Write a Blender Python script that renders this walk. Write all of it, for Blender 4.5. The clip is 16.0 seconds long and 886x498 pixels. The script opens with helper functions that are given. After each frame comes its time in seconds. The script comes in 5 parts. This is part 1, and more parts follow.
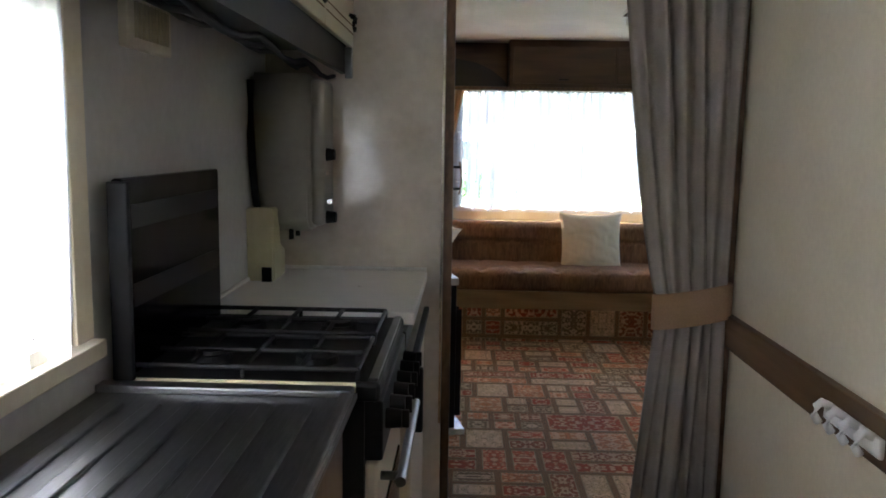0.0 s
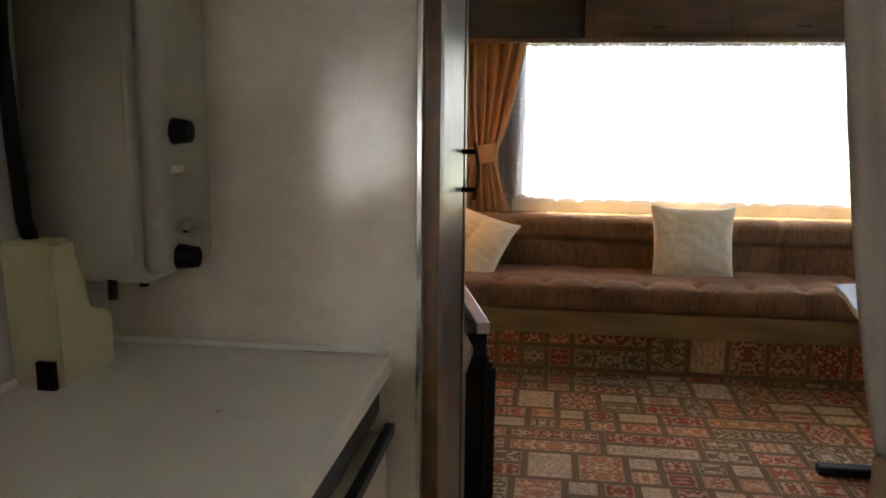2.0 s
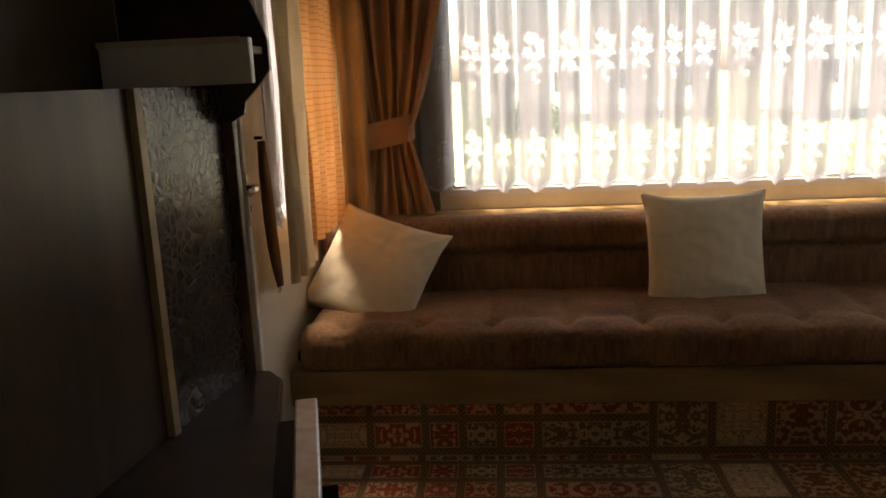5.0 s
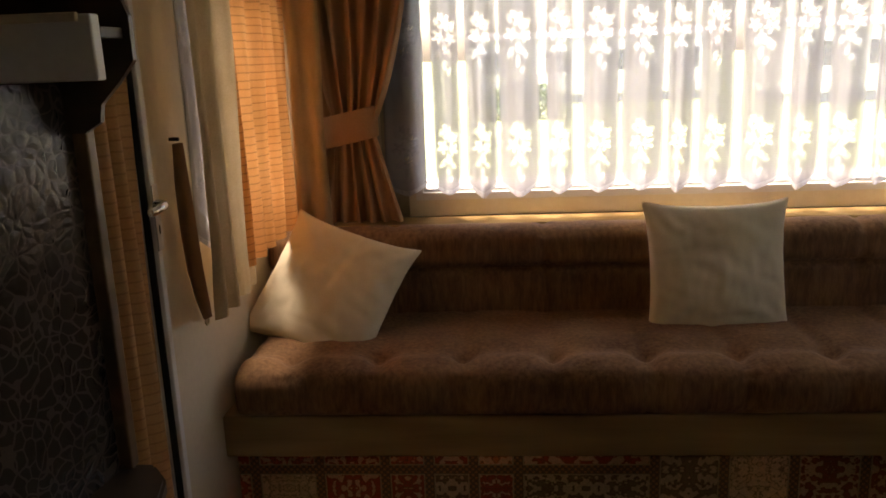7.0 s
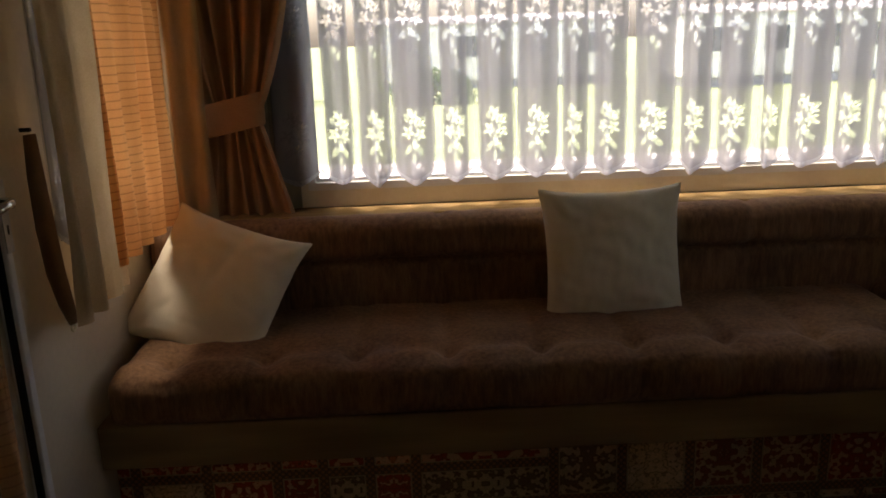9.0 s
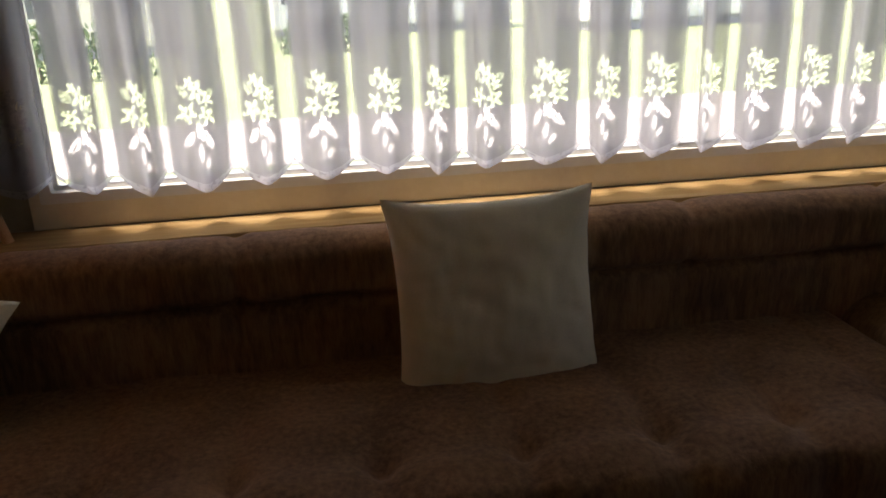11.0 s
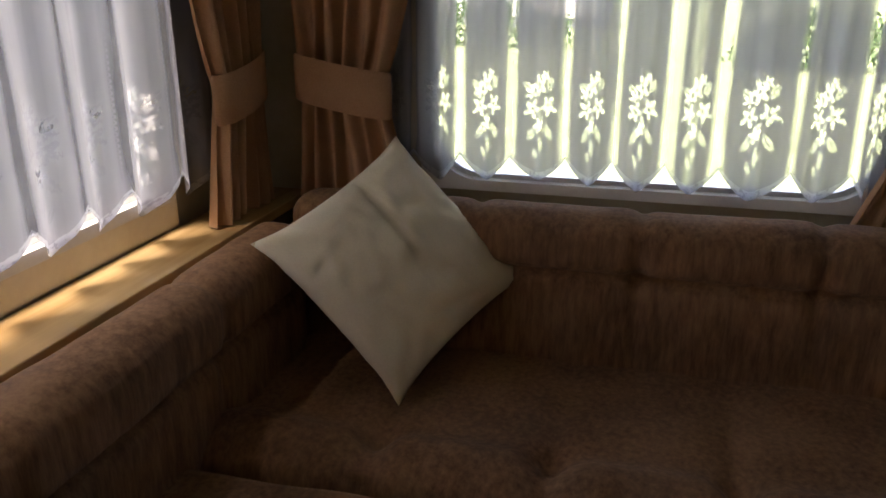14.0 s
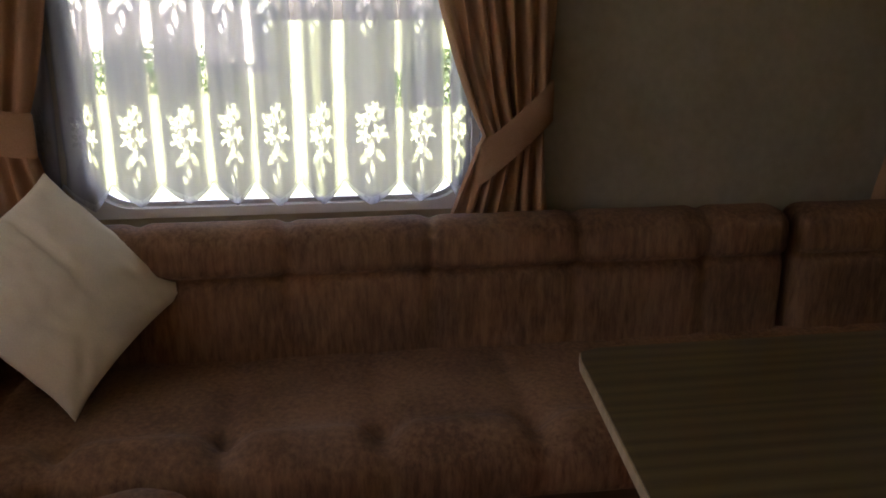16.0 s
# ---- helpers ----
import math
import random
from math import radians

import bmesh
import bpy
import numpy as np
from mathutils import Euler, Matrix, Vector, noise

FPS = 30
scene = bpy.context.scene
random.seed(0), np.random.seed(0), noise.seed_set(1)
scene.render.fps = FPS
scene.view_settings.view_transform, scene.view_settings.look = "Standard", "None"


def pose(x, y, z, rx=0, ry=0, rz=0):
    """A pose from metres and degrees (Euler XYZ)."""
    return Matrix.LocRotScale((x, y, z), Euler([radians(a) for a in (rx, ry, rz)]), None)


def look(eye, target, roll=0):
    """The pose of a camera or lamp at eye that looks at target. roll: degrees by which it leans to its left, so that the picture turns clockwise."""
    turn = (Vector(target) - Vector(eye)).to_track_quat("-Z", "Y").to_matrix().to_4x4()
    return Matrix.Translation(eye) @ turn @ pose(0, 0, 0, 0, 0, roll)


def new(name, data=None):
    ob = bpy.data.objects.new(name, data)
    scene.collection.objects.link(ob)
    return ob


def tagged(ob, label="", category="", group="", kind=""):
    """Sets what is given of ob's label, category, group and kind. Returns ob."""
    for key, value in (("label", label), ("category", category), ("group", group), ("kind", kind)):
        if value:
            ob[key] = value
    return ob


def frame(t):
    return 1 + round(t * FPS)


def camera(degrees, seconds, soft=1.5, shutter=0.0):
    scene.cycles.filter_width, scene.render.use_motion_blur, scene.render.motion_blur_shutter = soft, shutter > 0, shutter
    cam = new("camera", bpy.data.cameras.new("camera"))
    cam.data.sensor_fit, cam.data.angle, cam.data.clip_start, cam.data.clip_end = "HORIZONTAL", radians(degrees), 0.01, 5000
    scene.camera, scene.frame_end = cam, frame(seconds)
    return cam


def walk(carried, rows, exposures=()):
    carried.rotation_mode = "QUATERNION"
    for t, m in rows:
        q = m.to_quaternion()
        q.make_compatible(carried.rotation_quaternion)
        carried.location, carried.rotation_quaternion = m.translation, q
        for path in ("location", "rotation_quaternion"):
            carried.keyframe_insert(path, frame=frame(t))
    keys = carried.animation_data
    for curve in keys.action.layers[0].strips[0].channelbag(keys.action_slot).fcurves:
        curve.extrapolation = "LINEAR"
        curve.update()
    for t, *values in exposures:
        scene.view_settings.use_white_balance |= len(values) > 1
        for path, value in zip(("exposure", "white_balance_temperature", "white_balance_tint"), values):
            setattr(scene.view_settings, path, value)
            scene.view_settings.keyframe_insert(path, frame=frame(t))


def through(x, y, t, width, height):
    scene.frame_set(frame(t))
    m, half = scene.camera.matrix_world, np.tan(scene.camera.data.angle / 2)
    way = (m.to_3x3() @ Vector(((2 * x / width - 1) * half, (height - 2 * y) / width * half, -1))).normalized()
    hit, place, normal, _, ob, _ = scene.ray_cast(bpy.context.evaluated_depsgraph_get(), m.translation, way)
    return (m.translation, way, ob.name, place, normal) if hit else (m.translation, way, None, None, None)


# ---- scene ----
cam = camera(57.9, 16.0, soft=1.7)
METRES, EYE, TILT, LEAN, TURN = 6.0, 1.38, -7.6, -0.9, 1.7
ROWS = [
    (0.0, 0.0, 0.0, 0.0, 0.0, 0.0, -0.0),
    (0.5, 0.0101, 0.0509, 0.0064, 3.37, -0.17, -0.04),
    (1.0, 0.0212, 0.1013, 0.0173, 5.06, 1.59, 1.61),
    (1.5, 0.0321, 0.1616, 0.0265, 7.24, 1.23, 0.35),
    (2.0, 0.0313, 0.2233, 0.0269, 6.18, -1.89, -0.48),
    (2.5, 0.0347, 0.2734, 0.0354, 0.84, -1.15, 4.03),
    (3.0, 0.0397, 0.3236, 0.0361, 2.17, -0.92, 2.9),
    (3.5, 0.0447, 0.3608, 0.0372, 2.92, -3.48, 3.29),
    (6.0, 0.0474, 0.5384, 0.0661, 3.07, -5.22, 2.75),
    (6.5, 0.0502, 0.553, 0.0684, 2.66, -6.18, 2.84),
    (7.0, 0.0561, 0.5532, 0.0692, 2.49, -5.82, 2.71),
    (7.5, 0.0585, 0.5513, 0.0694, 1.89, -5.92, 3.04),
    (8.0, 0.0627, 0.5487, 0.0693, -0.23, -5.76, 2.76),
    (8.5, 0.0639, 0.5508, 0.0701, -2.26, -5.55, 3.39),
    (9.0, 0.0686, 0.5685, 0.07, -3.54, -7.16, 3.34),
    (11.5, 0.1334, 0.7499, 0.0866, -16.71, -12.74, 5.27),
    (12.0, 0.1437, 0.7819, 0.0921, -30.26, -13.32, 6.2),
    (12.5, 0.1341, 0.8199, 0.1004, -39.34, -11.91, 13.43),
    (13.0, 0.1444, 0.8508, 0.1002, -45.19, -14.15, 11.66),
    (13.5, 0.1594, 0.8555, 0.1056, -58.72, -15.84, 8.4),
    (14.0, 0.1493, 0.8645, 0.1043, -76.57, -18.34, 7.63),
    (14.5, 0.1217, 0.8677, 0.0934, -86.68, -22.05, 8.84),
    (15.0, 0.1099, 0.8551, 0.0987, -88.86, -20.51, 7.45),
    (15.5, 0.1055, 0.8531, 0.1005, -92.78, -17.77, 7.87),
    (16.0, 0.1029, 0.849, 0.1032, -99.91, -18.44, 7.32),
]
EXPOSURES = [(0.0, 4.65, 6000, 13), (0.5, 4.7, 6100, 14), (1.5, 4.85, 6500, 14), (2.0, 4.85, 6900, 14), (2.6, 3.75, 7800, 16), (3.2, 3.5, 8300, 20), (3.7, 3.5, 8400, 22), (6.0, 3.55, 8500, 22), (8.0, 3.15, 8100, 21), (9.0, 2.65, 7600, 20), (11.5, 2.55, 7200, 18), (13.0, 2.6, 7200, 18), (14.0, 2.95, 7200, 21), (14.6, 3.95, 7100, 24), (15.2, 3.95, 7000, 25), (16.0, 3.35, 7200, 27)]
walk(cam, [(t, pose(0, 0, EYE, TILT, LEAN, TURN) @ pose(METRES * x, METRES * y, METRES * z, 90 + pitch, roll, yaw)) for t, x, y, z, yaw, pitch, roll in ROWS], EXPOSURES)

# ---- world and sun ----
world = bpy.data.worlds.new("world")
scene.world = world
world.use_nodes = True
wn = world.node_tree
sky = wn.nodes.new("ShaderNodeTexSky")
sky.sky_type = "NISHITA"
sky.sun_disc = False
sky.sun_elevation = radians(72)
sky.sun_rotation = radians(290)
sky.air_density, sky.dust_density, sky.ozone_density = 1.0, 4.0, 1.0
wn.nodes["Background"].inputs[1].default_value = 0.15
wn.links.new(sky.outputs[0], wn.nodes["Background"].inputs[0])
sun_data = bpy.data.lights.new("sun", "SUN")
sun_data.energy, sun_data.angle, sun_data.color = 2.5, radians(30), (1.0, 0.95, 0.88)
sun = new("sun", sun_data)
sun.matrix_world = look((-5.3, 1.9, 18), (0, 0, 0))


# ---- mesh helpers ----
def part(name, bm, material, parent=None, label="", smooth=False, at=None):
    """Links a bmesh as one mesh object, under parent if one is given."""
    me = bpy.data.meshes.new(name)
    bm.to_mesh(me)
    bm.free()
    me.materials.append(material)
    if smooth:
        me.polygons.foreach_set("use_smooth", [True] * len(me.polygons))
    ob = new(name, me)
    if parent is not None:
        ob.parent = parent
        if parent.parent is None:
            ob.matrix_parent_inverse = parent.matrix_basis.inverted()
        else:
            ob.matrix_parent_inverse = Matrix.Identity(4)
    if label:
        tagged(ob, label)
    return ob


def thing(name, at, label, category, group="", kind=""):
    ob = new(name)
    ob.matrix_basis = Matrix.Translation(at)
    ob.empty_display_size = 0.1
    return tagged(ob, label, category, group, kind)


def structure(name, bm, material, label, category, smooth=False):
    return tagged(part(name, bm, material, None, "", smooth), label, category, "", "structure")


def box(bm, lo, hi, bevel=0.0, seg=2):
    lo, hi = Vector(lo), Vector(hi)
    made = bmesh.ops.create_cube(bm, size=1.0)["verts"]
    for v in made:
        v.co = Vector([(lo[i] + hi[i]) / 2 + v.co[i] * (hi[i] - lo[i]) for i in range(3)])
    if bevel:
        edges = {e for v in made for e in v.link_edges}
        bmesh.ops.bevel(bm, geom=list(edges), offset=bevel, segments=seg, profile=0.5, affect="EDGES")
    return bm


def boxes(*items, bevel=0.0):
    bm = bmesh.new()
    for lo, hi in items:
        box(bm, lo, hi, bevel)
    return bm


def rod(bm, a, b, r, r2=None, seg=14):
    a, b = Vector(a), Vector(b)
    d = b - a
    m = Matrix.Translation((a + b) / 2) @ d.to_track_quat("Z", "Y").to_matrix().to_4x4()
    bmesh.ops.create_cone(bm, cap_ends=True, segments=seg, radius1=r, radius2=r if r2 is None else r2, depth=d.length, matrix=m)
    return bm


def prism(bm, outline, axis, lo, hi):
    """Extrudes a flat outline along an axis: x takes (y, z), y takes (x, z), z takes (x, y)."""
    def place(p, h):
        return {"x": (h, p[0], p[1]), "y": (p[0], h, p[1]), "z": (p[0], p[1], h)}[axis]
    a = [bm.verts.new(place(p, lo)) for p in outline]
    b = [bm.verts.new(place(p, hi)) for p in outline]
    n = len(a)
    bm.faces.new(a)
    bm.faces.new(b[::-1])
    for i in range(n):
        bm.faces.new((a[i], b[i], b[(i + 1) % n], a[(i + 1) % n]))
    bmesh.ops.recalc_face_normals(bm, faces=bm.faces[:])
    return bm


def tube(bm, points, r, seg=8):
    rings = []
    for i, p in enumerate(points):
        a, b = Vector(points[max(i - 1, 0)]), Vector(points[min(i + 1, len(points) - 1)])
        q = (b - a).to_track_quat("Z", "Y")
        rings.append([bm.verts.new(Vector(p) + q @ Vector((r * math.cos(k * math.tau / seg), r * math.sin(k * math.tau / seg), 0))) for k in range(seg)])
    for a, b in zip(rings, rings[1:]):
        for k in range(seg):
            bm.faces.new((a[k], a[(k + 1) % seg], b[(k + 1) % seg], b[k]))
    bm.faces.new(rings[0][::-1])
    bm.faces.new(rings[-1])
    return bm


def sheet(nu, nv, place, uv=None):
    """A grid of nu x nv cells; place(u, v) gives the point for u, v in 0..1."""
    bm = bmesh.new()
    layer = bm.loops.layers.uv.new("UVMap") if uv else None
    rows = [[bm.verts.new(place(i / nu, j / nv)) for i in range(nu + 1)] for j in range(nv + 1)]
    for j in range(nv):
        for i in range(nu):
            f = bm.faces.new((rows[j][i], rows[j][i + 1], rows[j + 1][i + 1], rows[j + 1][i]))
            if uv:
                for loop, (a, b) in zip(f.loops, ((i, j), (i + 1, j), (i + 1, j + 1), (i, j + 1))):
                    loop[layer].uv = uv(a / nu, b / nv)
    return bm


def round_rect(a0, a1, b0, b1, r, seg=7):
    out = []
    for ca, cb, s in ((a1 - r, b0 + r, -90), (a1 - r, b1 - r, 0), (a0 + r, b1 - r, 90), (a0 + r, b0 + r, 180)):
        for k in range(seg + 1):
            t = radians(s + 90 * k / seg)
            out.append((ca + r * math.cos(t), cb + r * math.sin(t)))
    return out


def ring(bm, outer, inner, axis, lo, hi):
    """A frame between two outlines of the same count."""
    def place(p, h):
        return {"x": (h, p[0], p[1]), "y": (p[0], h, p[1])}[axis]
    v = [[bm.verts.new(place(p, h)) for p in o] for o, h in ((outer, lo), (inner, lo), (inner, hi), (outer, hi))]
    n = len(outer)
    for i in range(n):
        k = (i + 1) % n
        for a, b in ((0, 1), (1, 2), (2, 3), (3, 0)):
            bm.faces.new((v[a][i], v[a][k], v[b][k], v[b][i]))
    bmesh.ops.recalc_face_normals(bm, faces=bm.faces[:])
    return bm


def soft_block(lo, hi, r, step, move):
    """A padded block with rounded edges; move(p, n) shifts each point."""
    lo, hi = Vector(lo), Vector(hi)
    bm = bmesh.new()
    size = hi - lo
    for ax in range(3):
        a, b = [i for i in range(3) if i != ax]
        na, nb = max(3, int(size[a] / step)), max(3, int(size[b] / step))
        for side in (0, 1):
            grid = []
            for j in range(nb + 1):
                row = []
                for i in range(na + 1):
                    p = Vector((0, 0, 0))
                    p[ax] = hi[ax] if side else lo[ax]
                    p[a] = lo[a] + size[a] * i / na
                    p[b] = lo[b] + size[b] * j / nb
                    inner = Vector([min(max(p[k], lo[k] + r), hi[k] - r) for k in range(3)])
                    d = p - inner
                    if d.length > 1e-6:
                        d.normalize()
                    q = inner + d * r
                    row.append(bm.verts.new(move(q, d)))
                grid.append(row)
            for j in range(nb):
                for i in range(na):
                    bm.faces.new((grid[j][i], grid[j][i + 1], grid[j + 1][i + 1], grid[j + 1][i]))
    bmesh.ops.remove_doubles(bm, verts=bm.verts[:], dist=0.0006)
    bmesh.ops.recalc_face_normals(bm, faces=bm.faces[:])
    return bm


# ---- materials ----
def material(name, build):
    m = bpy.data.materials.new(name)
    m.use_nodes = True
    nt = m.node_tree
    build(nt, nt.nodes["Principled BSDF"])
    return m


def node(nt, kind, **values):
    n = nt.nodes.new(kind)
    for key, value in values.items():
        n.inputs[key.replace("_", " ")].default_value = value
    return n


def math_node(nt, op, a, b=None):
    n = nt.nodes.new("ShaderNodeMath")
    n.operation = op
    for i, x in enumerate((a, b)):
        if x is None:
            continue
        if isinstance(x, (int, float)):
            n.inputs[i].default_value = x
        else:
            nt.links.new(x, n.inputs[i])
    return n.outputs[0]


def ramp(nt, fac, stops):
    n = nt.nodes.new("ShaderNodeValToRGB")
    while len(n.color_ramp.elements) < len(stops):
        n.color_ramp.elements.new(0.5)
    for e, (at, c) in zip(n.color_ramp.elements, stops):
        e.position, e.color = at, (*c, 1)
    nt.links.new(fac, n.inputs[0])
    return n.outputs[0]


def coords(nt, scale=(1, 1, 1), kind="Object", turn=(0, 0, 0)):
    tc = nt.nodes.new("ShaderNodeTexCoord")
    mp = nt.nodes.new("ShaderNodeMapping")
    mp.inputs["Scale"].default_value = scale
    mp.inputs["Rotation"].default_value = turn
    nt.links.new(tc.outputs[kind], mp.inputs[0])
    return mp.outputs[0]


def noise_of(nt, vec, scale, detail=4, rough=0.55):
    n = node(nt, "ShaderNodeTexNoise", Scale=scale, Detail=detail, Roughness=rough)
    nt.links.new(vec, n.inputs["Vector"])
    return n.outputs[0]


def bump(nt, bsdf, height, strength, dist=0.01):
    b = node(nt, "ShaderNodeBump", Strength=strength, Distance=dist)
    nt.links.new(height, b.inputs["Height"])
    nt.links.new(b.outputs[0], bsdf.inputs["Normal"])


def surface(name, dark, light, rough=0.6, scale=6.0, grain=80.0, relief=0.15, metal=0.0, stretch=(1, 1, 1), sheen=0.0):
    """Two scales of mottling between a darker and a lighter colour."""
    def build(nt, p):
        v = coords(nt, stretch)
        big, fine = noise_of(nt, v, scale), noise_of(nt, v, grain, 3)
        mix = math_node(nt, "ADD", math_node(nt, "MULTIPLY", big, 0.65), math_node(nt, "MULTIPLY", fine, 0.35))
        nt.links.new(ramp(nt, mix, ((0.35, dark), (0.65, light))), p.inputs["Base Color"])
        r = math_node(nt, "ADD", math_node(nt, "MULTIPLY", big, 0.2), rough - 0.1)
        nt.links.new(r, p.inputs["Roughness"])
        p.inputs["Metallic"].default_value = metal
        p.inputs["Sheen Weight"].default_value = sheen
        bump(nt, p, fine, relief, 0.004)
    return material(name, build)


def wood(name, dark, light, along="y", rough=0.4, scale=1.0):
    def build(nt, p):
        k = [18.0, 18.0, 18.0]
        k["xyz".index(along)] = 1.1
        v = coords(nt, [s * scale for s in k])
        a = noise_of(nt, v, 1.6, 6, 0.6)
        w = node(nt, "ShaderNodeTexWave", Scale=0.5, Distortion=7.0, Detail=3.0)
        nt.links.new(v, w.inputs["Vector"])
        fine = noise_of(nt, v, 9.0, 3)
        mix = math_node(nt, "ADD", math_node(nt, "MULTIPLY", a, 0.6), math_node(nt, "MULTIPLY", w.outputs["Fac"], 0.25))
        mix = math_node(nt, "ADD", mix, math_node(nt, "MULTIPLY", fine, 0.15))
        nt.links.new(ramp(nt, mix, ((0.28, dark), (0.72, light))), p.inputs["Base Color"])
        nt.links.new(math_node(nt, "ADD", math_node(nt, "MULTIPLY", fine, 0.2), rough - 0.1), p.inputs["Roughness"])
        bump(nt, p, fine, 0.08, 0.002)
    return material(name, build)


def velour(name, dark, light, along="z"):
    """Brushed upholstery with short streaks of pile."""
    def build(nt, p):
        k = [70.0, 70.0, 70.0]
        k["xyz".index(along)] = 12.0
        v = coords(nt, k)
        streak = noise_of(nt, v, 1.0, 4, 0.7)
        big = noise_of(nt, coords(nt), 5.0, 4)
        mix = math_node(nt, "ADD", math_node(nt, "MULTIPLY", streak, 0.6), math_node(nt, "MULTIPLY", big, 0.4))
        nt.links.new(ramp(nt, mix, ((0.38, dark), (0.62, light))), p.inputs["Base Color"])
        p.inputs["Roughness"].default_value = 0.9
        p.inputs["Sheen Weight"].default_value = 0.08
        p.inputs["Sheen Tint"].default_value = (0.9, 0.6, 0.45, 1)
        bump(nt, p, streak, 0.35, 0.004)
    return material(name, build)


def cloth(name, dark, light, through=0.25, stripes=0.0):
    """Woven cloth that lets some light through; stripes: fine horizontal threads."""
    def build(nt, p):
        v = coords(nt)
        big, fine = noise_of(nt, v, 7.0), noise_of(nt, v, 260.0, 2)
        fac = math_node(nt, "ADD", math_node(nt, "MULTIPLY", big, 0.6), math_node(nt, "MULTIPLY", fine, 0.4))
        col = ramp(nt, fac, ((0.35, dark), (0.65, light)))
        if stripes:
            w = node(nt, "ShaderNodeTexWave", Scale=14.0, Distortion=0.6, Detail=1.0)
            w.bands_direction = "Z"
            nt.links.new(v, w.inputs["Vector"])
            line = math_node(nt, "GREATER_THAN", w.outputs["Fac"], 0.93)
            m = nt.nodes.new("ShaderNodeMix")
            m.data_type = "RGBA"
            nt.links.new(math_node(nt, "MULTIPLY", line, stripes), m.inputs[0])
            nt.links.new(col, m.inputs[6])
            m.inputs[7].default_value = (dark[0] * 0.45, dark[1] * 0.35, dark[2] * 0.3, 1)
            col = m.outputs[2]
        nt.links.new(col, p.inputs["Base Color"])
        p.inputs["Roughness"].default_value = 0.92
        bump(nt, p, fine, 0.15, 0.002)
        if through:
            t = nt.nodes.new("ShaderNodeBsdfTranslucent")
            nt.links.new(col, t.inputs[0])
            mx = nt.nodes.new("ShaderNodeMixShader")
            mx.inputs[0].default_value = through
            nt.links.new(p.outputs[0], mx.inputs[1])
            nt.links.new(t.outputs[0], mx.inputs[2])
            nt.links.new(mx.outputs[0], nt.nodes["Material Output"].inputs[0])
    return material(name, build)


def plain(name, colour, rough=0.5, metal=0.0, alpha=None):
    def build(nt, p):
        v = coords(nt)
        f = noise_of(nt, v, 30.0, 3)
        c2 = tuple(min(1, c * 1.15) for c in colour)
        nt.links.new(ramp(nt, f, ((0.3, tuple(c * 0.85 for c in colour)), (0.7, c2))), p.inputs["Base Color"])
        p.inputs["Roughness"].default_value = rough
        p.inputs["Metallic"].default_value = metal
    return material(name, build)


